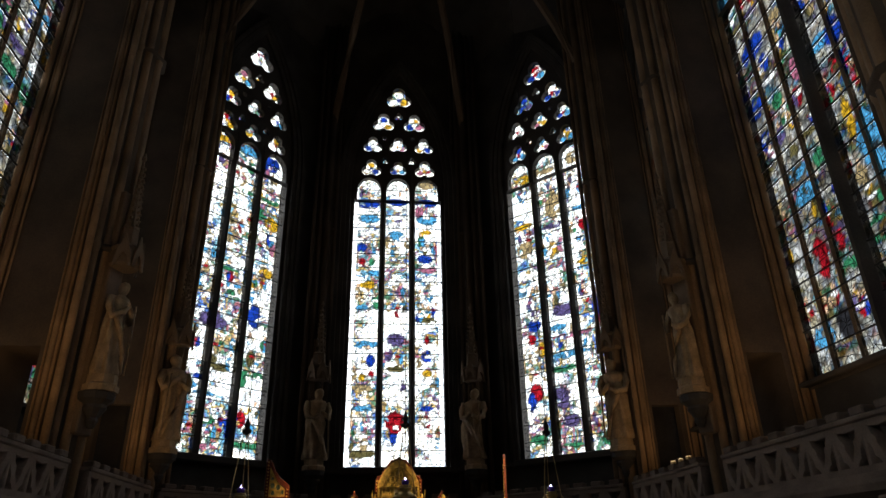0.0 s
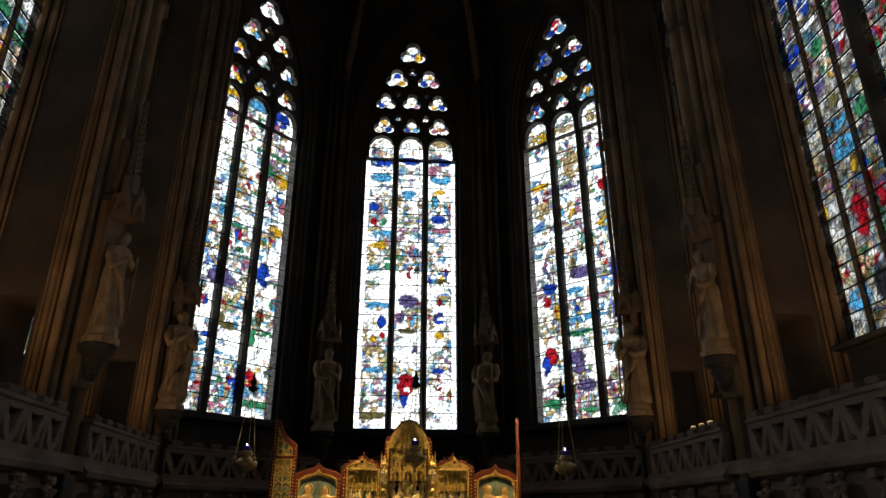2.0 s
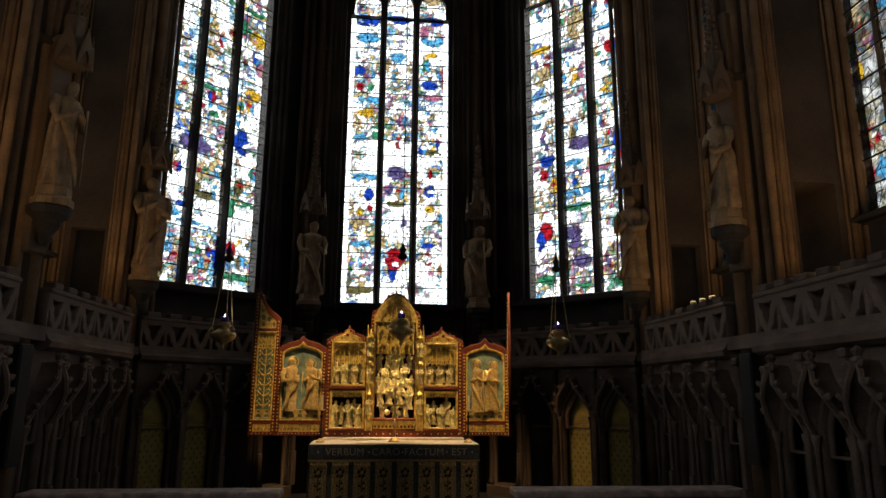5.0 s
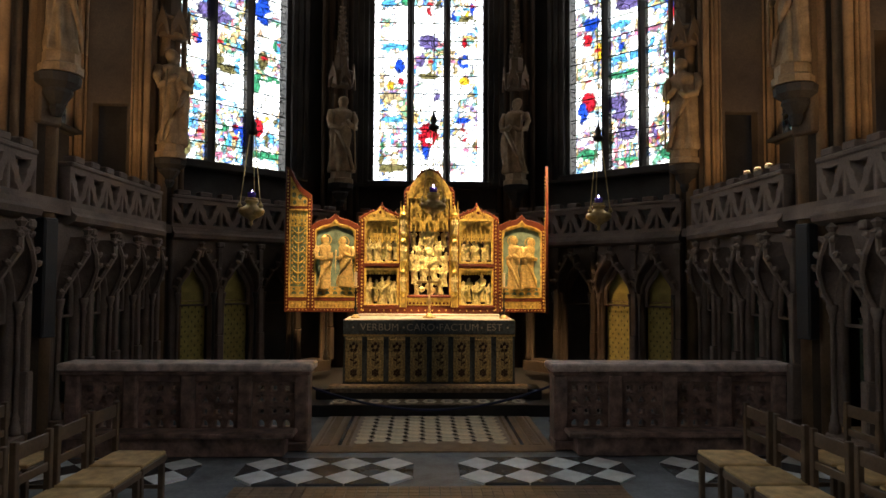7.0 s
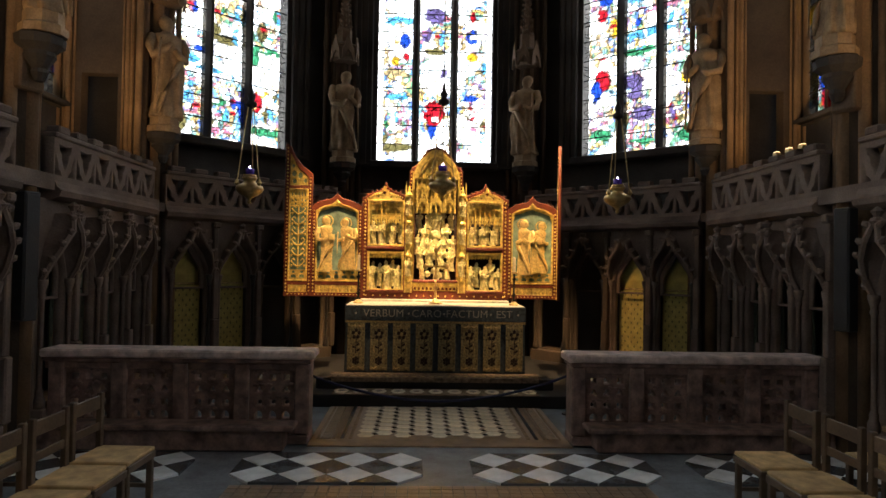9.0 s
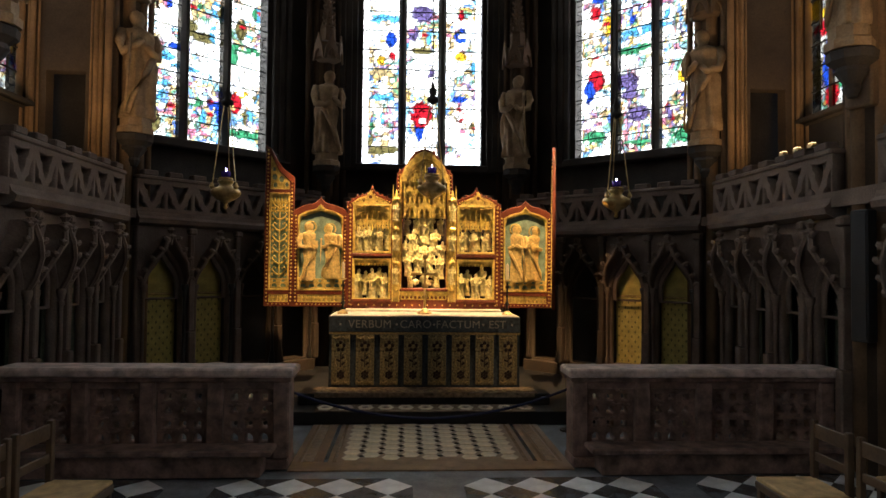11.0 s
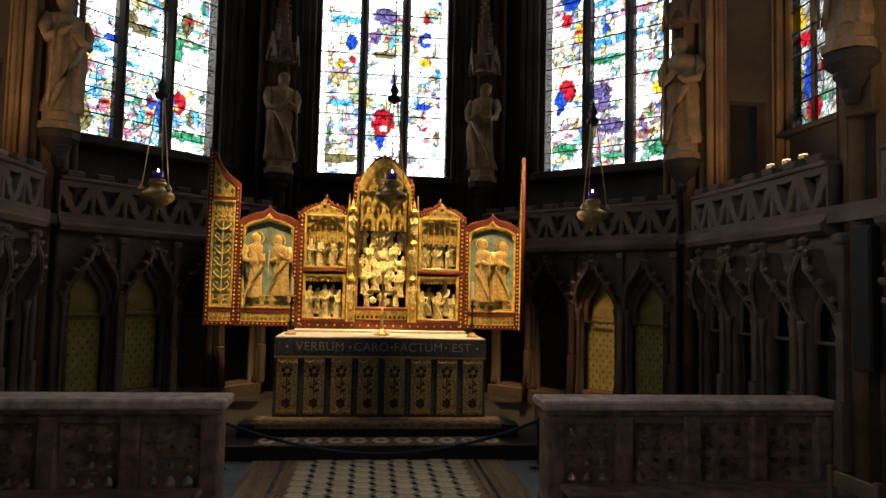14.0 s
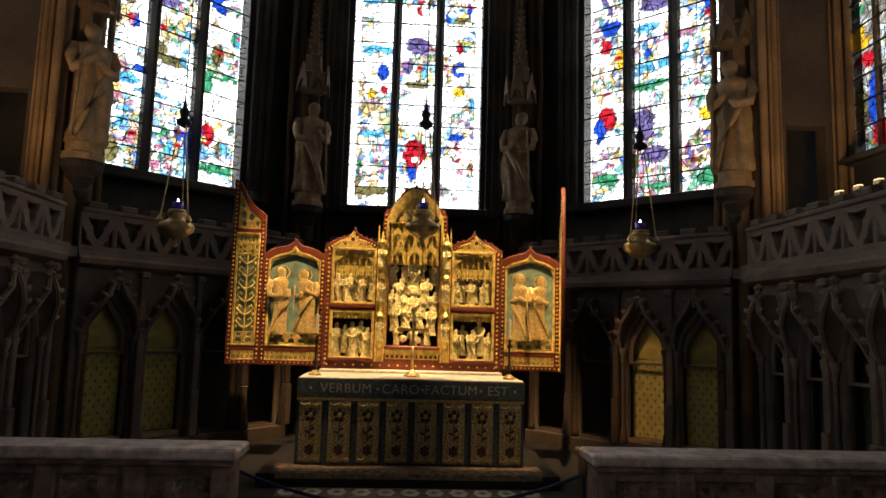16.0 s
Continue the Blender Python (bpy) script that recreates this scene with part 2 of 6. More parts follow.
# ---------------------------------------------------------------- mesh helpers


def as_object(name, bm, mat, smooth=False):
    me = bpy.data.meshes.new(name)
    bmesh.ops.recalc_face_normals(bm, faces=bm.faces)
    bm.to_mesh(me)
    bm.free()
    for m in (mat if isinstance(mat, (list, tuple)) else [mat]):
        me.materials.append(m)
    if smooth:
        for p in me.polygons:
            p.use_smooth = True
    return new(name, me)


def part(name, bm, mat, parent, label="", smooth=False):
    """One mesh object under a thing or a part; bm in the thing's own space."""
    ob = as_object(name, bm, mat, smooth)
    ob.parent = parent
    if label:
        ob["label"] = label
    return ob


def under(ob, parent):
    """Hang a part under another part without moving it."""
    ob.parent, ob.matrix_basis = parent, parent.matrix_basis.inverted() @ ob.matrix_basis
    return ob


def twin(ob, m, parent=None):
    """Another object on the same mesh."""
    c = ob.copy()
    scene.collection.objects.link(c)
    c.parent = parent or ob.parent
    c.matrix_basis = m
    return c


def thing(name, m, label, category, group="", kind=""):
    e = new(name)
    e.matrix_world = m
    e.empty_display_size = 0.2
    return tagged(e, label, category, group, kind)


def box(bm, x0, x1, y0, y1, z0, z1, bevel=0.0):
    r = bmesh.ops.create_cube(bm, size=1)
    vs = r["verts"]
    for v in vs:
        v.co = Vector(((x0 + x1) / 2 + v.co.x * (x1 - x0), (y0 + y1) / 2 + v.co.y * (y1 - y0), (z0 + z1) / 2 + v.co.z * (z1 - z0)))
    if bevel:
        es = list({e for v in vs for e in v.link_edges})
        bmesh.ops.bevel(bm, geom=es, offset=bevel, segments=1, affect="EDGES")
    return vs


def boxed(*args, bevel=0.0):
    bm = bmesh.new()
    box(bm, *args, bevel=bevel)
    return bm


def lathe(bm, profile, m=None, segs=10):
    """A turned form from (radius, height) pairs along local z."""
    m = m or Matrix.Identity(4)
    rings = []
    for r, h in profile:
        rings.append([bm.verts.new(m @ Vector((r * math.cos(2 * math.pi * k / segs), r * math.sin(2 * math.pi * k / segs), h))) for k in range(segs)])
    for a, b in zip(rings, rings[1:]):
        for k in range(segs):
            bm.faces.new((a[k], a[(k + 1) % segs], b[(k + 1) % segs], b[k]))
    bm.faces.new(rings[0][::-1])
    bm.faces.new(rings[-1])
    return bm


def turned(profile, m=None, segs=10):
    return lathe(bmesh.new(), profile, m, segs)


def tube(bm, pts, r, segs=6):
    pts = [Vector(p) for p in pts]
    rings = []
    for i, p in enumerate(pts):
        d = (pts[min(i + 1, len(pts) - 1)] - pts[max(i - 1, 0)]).normalized()
        a = d.orthogonal().normalized() if abs(d.z) > 0.9 else d.cross(Vector((0, 0, 1))).normalized()
        b = d.cross(a)
        rr = r(i / (len(pts) - 1)) if callable(r) else r
        rings.append([bm.verts.new(p + (a * math.cos(2 * math.pi * k / segs) + b * math.sin(2 * math.pi * k / segs)) * rr) for k in range(segs)])
    for u, v in zip(rings, rings[1:]):
        for k in range(segs):
            bm.faces.new((u[k], u[(k + 1) % segs], v[(k + 1) % segs], v[k]))
    bm.faces.new(rings[0][::-1])
    bm.faces.new(rings[-1])
    return bm


def plate_mesh(loops, depth, bevel=0.0):
    """Outer outline and holes, filled and given thickness (local x, y; thickness along z, centred)."""
    cu = bpy.data.curves.new("outline", "CURVE")
    cu.dimensions, cu.fill_mode, cu.extrude, cu.bevel_depth, cu.bevel_resolution = "2D", "BOTH", max(depth / 2 - bevel, 0.001), bevel, 0
    for loop in loops:
        sp = cu.splines.new("POLY")
        sp.points.add(len(loop) - 1)
        for p, (x, y) in zip(sp.points, loop):
            p.co = (x, y, 0, 1)
        sp.use_cyclic_u = True
    ob = bpy.data.objects.new("outline", cu)
    me = bpy.data.meshes.new_from_object(ob)
    bpy.data.objects.remove(ob)
    bpy.data.curves.remove(cu)
    return me


def plate(name, loops, depth, m, mat, parent=None, bevel=0.0, label=""):
    me = plate_mesh(loops, depth, bevel)
    me.materials.clear()
    me.materials.append(mat)
    me.name = name
    ob = new(name, me)
    if parent:
        ob.parent = parent
        ob.matrix_basis = m
    else:
        ob.matrix_world = m
    if label:
        ob["label"] = label
    return ob


def rect(x0, x1, y0, y1):
    return [(x0, y0), (x1, y0), (x1, y1), (x0, y1)]


def arch(w, foot, spring, apex, n=10, cx=0.0):
    """A pointed opening of half width w, closed at the foot."""
    h = apex - spring
    r = (w * w + h * h) / (2 * w)
    end = math.atan2(h, r - w)
    right = [(cx + w - r + r * math.cos(end * k / n), spring + r * math.sin(end * k / n)) for k in range(n)]
    left = [(2 * cx - x, y) for x, y in reversed(right)]
    return [(cx - w, foot), (cx + w, foot)] + right + [(cx, apex)] + left


def ogee(w, foot, spring, apex, n=8, cx=0.0):
    """An opening with an ogee head."""
    h = apex - spring
    pts = []
    for k in range(n + 1):
        s = k / n
        x = w * (1 - s) + w * 0.36 * math.sin(math.pi * s) * (1 - s) - w * 0.20 * math.sin(math.pi * s) * s
        pts.append((x, spring + h * s ** 0.85))
    right = [(cx + x, y) for x, y in pts[:-1]]
    return [(cx - w, foot), (cx + w, foot)] + right + [(cx, apex)] + [(2 * cx - x, y) for x, y in reversed(right)]


def foils(cx, cy, size, count=3, turn=90, n=30):
    """The outline of a trefoil or quatrefoil."""
    d, rho = size * 0.27, size * 0.27
    out = []
    for k in range(n):
        th = 2 * math.pi * k / n
        best = 0.05 * size
        for i in range(count):
            a = th - radians(turn) - 2 * math.pi * i / count
            q = rho * rho - (d * math.sin(a)) ** 2
            if q > 0 and d * math.cos(a) + math.sqrt(q) > best:
                best = d * math.cos(a) + math.sqrt(q)
        out.append((cx + best * math.cos(th), cy + best * math.sin(th)))
    return out


def disc(cx, cy, rx, ry, n=12):
    return [(cx + rx * math.cos(2 * math.pi * k / n), cy + ry * math.sin(2 * math.pi * k / n)) for k in range(n)]

# ---------------------------------------------------------------- stained-glass windows
DYES = {"w": (0.88, 0.90, 0.86), "g": (0.02, 0.12, 0.055), "b": (0.006, 0.028, 0.21), "r": (0.20, 0.005, 0.010), "y": (0.36, 0.21, 0.012), "c": (0.045, 0.19, 0.33),
        "m": (0.06, 0.045, 0.115), "p": (0.25, 0.085, 0.13), "o": (0.07, 0.06, 0.022), "t": (0.24, 0.18, 0.09), "k": (0.012, 0.012, 0.014), "f": (0.42, 0.28, 0.18)}
PALE = [(1.0, 1.0, 0.98), (0.95, 0.98, 1.0), (1.0, 0.97, 0.86), (0.86, 0.93, 0.98), (0.93, 0.95, 0.88), (0.80, 0.84, 0.84), (0.98, 0.93, 0.80)]
DENSE = [(0.52, 0.52, 0.46), (0.62, 0.62, 0.56), (0.40, 0.42, 0.40), (0.60, 0.57, 0.47), (0.33, 0.34, 0.36), (0.50, 0.44, 0.30), (0.36, 0.40, 0.44), (0.62, 0.62, 0.60), (0.28, 0.24, 0.19)]

def lattice(u, z, scale, salt):
    """Smooth value noise between 0 and 1 over the plane of a window."""
    u, z = u * scale, z * scale
    i, j = np.floor(u), np.floor(z)
    f, g = u - i, z - j
    f, g = f * f * (3 - 2 * f), g * g * (3 - 2 * g)

    def at(a, b):
        h = np.sin(a * 127.1 + b * 311.7 + salt * 74.7) * 43758.5453
        return h - np.floor(h)
    return (at(i, j) * (1 - f) + at(i + 1, j) * f) * (1 - g) + (at(i, j + 1) * (1 - f) + at(i + 1, j + 1) * f) * g


def crowd_of_figures(w, sill, top, lights, dense, rnd):
    """Painted scenes in registers: ground, sky, then robed people with cloak, head and attribute. (u, z, ru, rz, dye)"""
    out = []
    step = 2 * w / lights
    z = sill + 0.25
    while z < top - 0.6:
        tall = rnd.uniform(1.25, 1.7)
        for i in range(lights):
            c = -w + step * (i + 0.5)
            out.append((c + rnd.uniform(-0.1, 0.1), z + tall * rnd.uniform(0.6, 0.8), step * rnd.uniform(0.2, 0.4), rnd.uniform(0.07, 0.16), rnd.choice("ctcwwy" if not dense else "ctgoc")))
            if rnd.random() < 0.6:
                out.append((c, z + 0.05, step * 0.42, rnd.uniform(0.05, 0.09), rnd.choice("gtgowm")))
            for k in range(rnd.randint(4, 6) if not dense else 4):
                fu, fz, h = c + rnd.uniform(-0.36, 0.36) * step, z + rnd.uniform(0.12, tall * 0.55), rnd.uniform(0.22, 0.36)
                robe = rnd.choice("wwtttgcmrpycwot" if not dense else "otrbgmowytkom")
                cloak = rnd.choice("wttcgbomwcw" if not dense else "rbgokmyt")
                out.append((fu, fz, 0.10 * h / 0.32, h * 0.5, robe))
                out.append((fu + rnd.choice((-1, 1)) * 0.05, fz - h * 0.05, 0.05, h * 0.38, cloak))
                out.append((fu + rnd.uniform(-0.07, 0.07), fz + h * 0.12, 0.07, 0.035, rnd.choice("wtrwcp")))
                out.append((fu + rnd.uniform(-0.02, 0.02), fz + h * 0.58, 0.038, 0.05, "f"))
        z += tall
    return out


def painted(u, z, figures, w, dense, salt):
    """Colour of the glass at points of the window: washes, figures with dark outlines and folds, brushed line work."""
    n1, n2, n3 = lattice(u, z, 2.2, salt), lattice(u, z, 5.5, salt + 3), lattice(u, z, 19.0, salt + 7)
    pal = np.array(DENSE if dense else PALE)

    def piece(scale, more):
        """One random number for each irregular piece of glass."""
        a = np.floor(u * scale + 1.1 * lattice(u, z, scale * 0.8, more)), np.floor(z * scale * 1.15 + 1.1 * lattice(u, z, scale * 0.8, more + 9))
        h = np.sin(a[0] * 91.7 + a[1] * 271.3 + more * 17.1) * 21731.37
        return h - np.floor(h)
    p1, p2 = piece(11.0, salt + 1), piece(8.0, salt + 2)
    rgb = pal[np.floor(p1 * len(pal) * 0.999).astype(int)] * (0.8 + 0.2 * n3)[:, None]
    if dense:
        rgb *= (0.3 + 0.8 * p2)[:, None]
    wash = np.array([(0.04, 0.18, 0.30), (0.015, 0.08, 0.30), (0.32, 0.20, 0.03), (0.22, 0.14, 0.05), (0.025, 0.13, 0.06), (0.10, 0.22, 0.26), (0.24, 0.05, 0.075), (0.09, 0.06, 0.17), (0.36, 0.25, 0.06), (0.14, 0.30, 0.38)]) * (1.7 if dense else 1.0)
    pick = wash[np.floor(np.clip(lattice(u, z, 2.4, salt + 5) * 0.85 + p2 * 0.15, 0, 0.999) * 20).astype(int) % 10]
    m = np.clip((n1 * 0.6 + n2 * 0.4 - 0.45) * 9, 0, 1)[:, None] * np.where(p1 < 0.72, 0.95, 0.2)[:, None]
    rgb = rgb * (1 - m) + rgb * pick * m
    wob = (n3 - 0.5) * 0.6 + (p1 - 0.5) * 0.35 - 0.12
    for fu, fz, ru, rz, c in figures:
        near = np.nonzero((np.abs(u - fu) < ru * 1.5) & (np.abs(z - fz) < rz * 1.5))[0]
        if not len(near):
            continue
        d = ((u[near] - fu) / ru) ** 2 + ((z[near] - fz) / rz) ** 2 + wob[near]
        full = near[(d < 1.0) & (p2[near] > 0.12)]
        fold = 0.62 + 0.6 * lattice(u[full] + z[full] * 0.35, z[full] * 0.3, 34.0, salt + fu)
        rgb[full] = np.array(DYES[c]) * np.clip(fold, 0.5, 1.25)[:, None] * (1.5 if dense else 1.0)
        edge = near[(d > 0.84) & (d < 1.10)]
        rgb[edge] *= 0.42
    stroke = (np.abs(lattice(u, z, 13.0, salt + 21) - 0.5) < 0.07) & (n2 > 0.36)
    rgb[stroke] *= 0.45
    dots = (lattice(u, z, 26.0, salt + 33) > 0.74) & (n1 > 0.36)
    rgb[dots] *= 0.35
    if not dense:
        rgb[np.abs(u) > w - 0.12] = (0.95, 0.97, 0.96)
    return np.clip(rgb, 0, 1)


def pane_mesh(x0, x1, z0, z1, paint, rnd, cells, fine):
    """A painted panel of glass, slot 0, with its irregular net of leads, slot 1."""
    nu, nv = max(2, round((x1 - x0) / fine)), max(2, round((z1 - z0) / fine))
    gu, gv = np.meshgrid(np.linspace(x0, x1, nu + 1), np.linspace(z0, z1, nv + 1))
    gu, gv = gu.ravel(), gv.ravel()
    dye = paint(gu, gv)
    verts = [(a, b, 0.0) for a, b in zip(gu.tolist(), gv.tolist())]
    faces = [(j * (nu + 1) + i, j * (nu + 1) + i + 1, (j + 1) * (nu + 1) + i + 1, (j + 1) * (nu + 1) + i) for j in range(nv) for i in range(nu)]
    n_glass = len(faces)
    nx, nz = cells
    grid = []
    for j in range(nz + 1):
        row = []
        for i in range(nx + 1):
            x, z = x0 + (x1 - x0) * i / nx, z0 + (z1 - z0) * j / nz
            if 0 < i < nx:
                x += rnd.uniform(-0.48, 0.48) * (x1 - x0) / nx
            if 0 < j < nz:
                z += rnd.uniform(-0.48, 0.48) * (z1 - z0) / nz
            row.append((x, z))
        grid.append(row)

    def lead(a, b):
        d = Vector((b[0] - a[0], b[1] - a[1]))
        if d.length < 1e-4:
            return
        q = Vector((-d.y, d.x)).normalized() * rnd.uniform(0.0040, 0.0065)
        k = len(verts)
        verts.extend([(a[0] - q.x, a[1] - q.y, 0.006), (b[0] - q.x, b[1] - q.y, 0.006), (b[0] + q.x, b[1] + q.y, 0.006), (a[0] + q.x, a[1] + q.y, 0.006)])
        faces.append((k, k + 1, k + 2, k + 3))
    for j in range(nz):
        for i in range(nx):
            if rnd.random() < 0.18:
                lead(grid[j][i], grid[j + 1][i + 1])
            if i and rnd.random() < 0.85:
                lead(grid[j][i], grid[j + 1][i])
            if j and rnd.random() < 0.85:
                lead(grid[j][i], grid[j][i + 1])
    me = bpy.data.meshes.new("pane")
    me.from_pydata(verts, [], faces)
    slots = np.zeros(len(faces), dtype=np.int32)
    slots[n_glass:] = 1
    me.polygons.foreach_set("material_index", slots)
    full = np.ones((len(verts), 4), dtype=np.float32)
    full[:, :3] = 0.0
    full[:len(dye), :3] = dye
    me.color_attributes.new("dye", "FLOAT_COLOR", "POINT").data.foreach_set("color", full.ravel())
    return me


def tracery_holes(w, spring, apex):
    k, h = w / 1.115, (apex - spring) / 3.5
    rows = [(-0.71, 0.62, 0.52, 3), (0, 0.62, 0.44, 3), (0.71, 0.62, 0.52, 3), (-0.355, 0.86, 0.22, 3), (0.36, 0.86, 0.22, 3),
            (-0.68, 1.32, 0.50, 3), (0, 1.34, 0.48, 3), (0.68, 1.32, 0.50, 3), (-0.37, 1.55, 0.13, 4), (0.37, 1.55, 0.13, 4),
            (-0.41, 2.03, 0.58, 3), (0.43, 2.03, 0.58, 3), (0, 2.24, 0.24, 3), (0, 2.84, 0.68, 3)]
    out = []
    for u, z, s, c in rows:
        if abs(u) > 0.5 and z < 0.8:
            u *= 0.99
        out.append((foils(u * k, spring + z * h, s * k, c, 90 if c == 3 else 45), u * k, spring + z * h, s * k))
    return out


def window(name, f, w, sill, spring, apex, figures, dense, seed, label, lights=3, rows=20, cells=(7, 4), fine=0.024):
    """Stone tracery, glass panels between saddle bars, all in the wall's own frame f."""
    rnd = random.Random(seed)
    e = thing(name, f, label, "window", kind="structure")
    glass = GLASS_OLD if dense else GLASS
    step = 2 * w / lights
    scenes = crowd_of_figures(w, sill, spring, lights, dense, rnd)
    # the large known figures stay clear of the crowd
    scenes = [q for q in scenes if not any(abs(q[0] - g[0]) < g[2] + 0.07 and abs(q[1] - g[1]) < g[3] + 0.10 for g in figures)] + figures

    def paint(a, b):
        return painted(a, b, scenes, w, dense, seed)
    mull = 0.074 if lights == 3 else 0.052
    wide = {lights // 2: 1.5} if lights == 6 else {}
    # mullions with a chamfered nosing
    for i in range(1, lights):
        bm = bmesh.new()
        x = -w + step * i
        q = wide.get(i, 0.62 if lights > 3 else 1.0)
        pr = [(-mull * q, -0.10), (mull * q, -0.10), (mull * q, 0.02), (0.022 * q, 0.10 * q), (-0.022 * q, 0.10 * q), (-mull * q, 0.02)]
        if lights > 3 and i not in wide:
            pr = [(a, b * 0.4) for a, b in pr]
        lo = [bm.verts.new((x + a, sill, b)) for a, b in pr]
        hi = [bm.verts.new((x + a, spring + 0.5, b)) for a, b in pr]
        for k in range(6):
            bm.faces.new((lo[k], lo[(k + 1) % 6], hi[(k + 1) % 6], hi[k]))
        bm.faces.new(lo), bm.faces.new(hi)
        part("mullion", bm, STONE if lights > 3 and i not in wide else STONE_DARK, e)
    # heads of the lights and the tracery above them
    holes = tracery_holes(w, spring, apex)
    heads = []
    for i in range(lights):
        c = -w + step * (i + 0.5)
        hw = step / 2 - mull * 0.9
        heads.append([(c - hw, spring - 0.3), (c + hw, spring - 0.3), (c + hw, spring)] + [(c + hw * math.cos(a), spring + 0.36 * math.sin(a)) for a in (0.4, 0.8, 1.2, 1.57, 1.94, 2.34, 2.74)] + [(c - hw, spring)])
    outer = arch(w + 0.03, spring - 0.3, spring, apex + 0.06, 14)
    outer = [(x, max(y, spring - 0.301)) for x, y in outer]
    heads = [[(x, y + (0.002 if y < spring - 0.29 else 0)) for x, y in hd] for hd in heads]
    if lights == 3:
        plate("tracery", [outer] + heads + [hh[0] for hh in holes], 0.16, pose(0, 0, 0), STONE_DARK, e)
        for hh, u, z, q in holes:
            lobes = [(u + q * 0.25 * math.cos(t), z + q * 0.25 * math.sin(t), q * 0.17, q * 0.15, rnd.choice("wwcbymrbpwcyw")) for t in (1.57, 3.67, 5.76)] + [(u, z, q * 0.1, q * 0.1, rnd.choice("rybw"))]
            me = pane_mesh(u - q * 0.58, u + q * 0.58, z - q * 0.56, z + q * 0.6, lambda a, b: painted(a, b, lobes, 9.0, dense, seed), rnd, (max(3, round(q * 9)), max(3, round(q * 9))), 0.03)
            me.materials.append(glass), me.materials.append(LEAD)
            ob = new("pane", me)
            ob.parent, ob.matrix_basis = e, pose(0, 0, 0.004 * (1 + (round(u * 10) % 5)))
    else:
        more = [foils(-w + step * i, spring + 0.75, 0.42) for i in range(1, lights)] + [foils(-w / 2, spring + 1.45, 0.8, 4, 45), foils(w / 2, spring + 1.45, 0.8, 4, 45), foils(0, spring + 2.1, 0.7)]
        plate("tracery", [outer] + heads + more, 0.16, pose(0, 0, 0), STONE_DARK, e)
        for i in range(8):
            z = spring + 0.4 + i * 0.3
            me = pane_mesh(-w * (1 - i * 0.09), w * (1 - i * 0.09), z, z + 0.3, paint, rnd, (16, 3), 0.06)
            me.materials.append(glass), me.materials.append(LEAD)
            ob = new("pane", me)
            ob.parent = e
    top = spring + 0.38
    dz = (top - sill) / rows
    for i in range(lights):
        a, b = -w + step * i + (mull * 0.6 if i else 0), -w + step * (i + 1) - (mull * 0.6 if i < lights - 1 else 0)
        for j in range(rows):
            me = pane_mesh(a, b, sill + dz * j + 0.004, sill + dz * (j + 1) - 0.004, paint, rnd, cells, fine)
            me.materials.append(glass), me.materials.append(LEAD)
            ob = new("pane", me)
            ob.parent = e
    for j in range(1, rows):
        bm = boxed(-w, w, sill + dz * j - 0.009, sill + dz * j + 0.009, 0.008, 0.028)
        part("saddle_bar", bm, IRON, e)
    return e


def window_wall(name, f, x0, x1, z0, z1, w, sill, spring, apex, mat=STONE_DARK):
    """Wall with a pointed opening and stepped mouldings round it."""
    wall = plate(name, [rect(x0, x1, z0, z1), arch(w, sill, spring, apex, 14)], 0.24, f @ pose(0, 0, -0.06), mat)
    tagged(wall, "dark sandstone wall with a tall pointed window", "wall", kind="structure")
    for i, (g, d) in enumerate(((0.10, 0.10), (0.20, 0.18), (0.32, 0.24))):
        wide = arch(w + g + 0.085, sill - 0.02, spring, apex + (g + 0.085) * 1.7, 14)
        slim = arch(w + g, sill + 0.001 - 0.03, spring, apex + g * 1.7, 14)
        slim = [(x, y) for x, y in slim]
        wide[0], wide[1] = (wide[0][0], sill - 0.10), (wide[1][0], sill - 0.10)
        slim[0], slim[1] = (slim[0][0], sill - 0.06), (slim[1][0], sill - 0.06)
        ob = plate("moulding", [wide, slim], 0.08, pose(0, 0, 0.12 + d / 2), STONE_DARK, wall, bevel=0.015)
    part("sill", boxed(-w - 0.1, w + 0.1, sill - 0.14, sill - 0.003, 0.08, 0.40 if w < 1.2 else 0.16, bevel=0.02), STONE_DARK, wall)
    return wall


FIG_C = [(-0.73, 10.3, 0.26, 0.10, "b"), (-0.01, 10.4, 0.26, 0.10, "b"), (0.76, 10.4, 0.27, 0.10, "b"), (-0.72, 9.9, 0.24, 0.13, "c"),
         (0.75, 9.9, 0.25, 0.13, "c"), (-0.88, 9.1, 0.11, 0.14, "b"), (-0.85, 8.7, 0.08, 0.10, "r"), (-0.63, 8.7, 0.07, 0.10, "g"),
         (-0.51, 8.4, 0.21, 0.08, "c"), (0.70, 8.8, 0.18, 0.11, "b"), (0.77, 8.5, 0.18, 0.08, "p"), (-0.81, 7.5, 0.16, 0.07, "c"),
         (-0.01, 6.7, 0.20, 0.14, "m"), (-0.59, 6.2, 0.10, 0.15, "b"), (-0.56, 5.9, 0.06, 0.07, "r"), (-0.77, 5.8, 0.08, 0.09, "y"),
         (0.00, 6.0, 0.20, 0.07, "o"), (0.73, 6.7, 0.05, 0.11, "r"), (0.72, 6.3, 0.11, 0.15, "b"), (0.73, 5.9, 0.11, 0.08, "y"),
         (-0.05, 4.6, 0.09, 0.27, "b"), (-0.02, 4.8, 0.21, 0.23, "r"), (-0.75, 5.1, 0.23, 0.06, "c"), (0.68, 5.1, 0.17, 0.06, "b")]
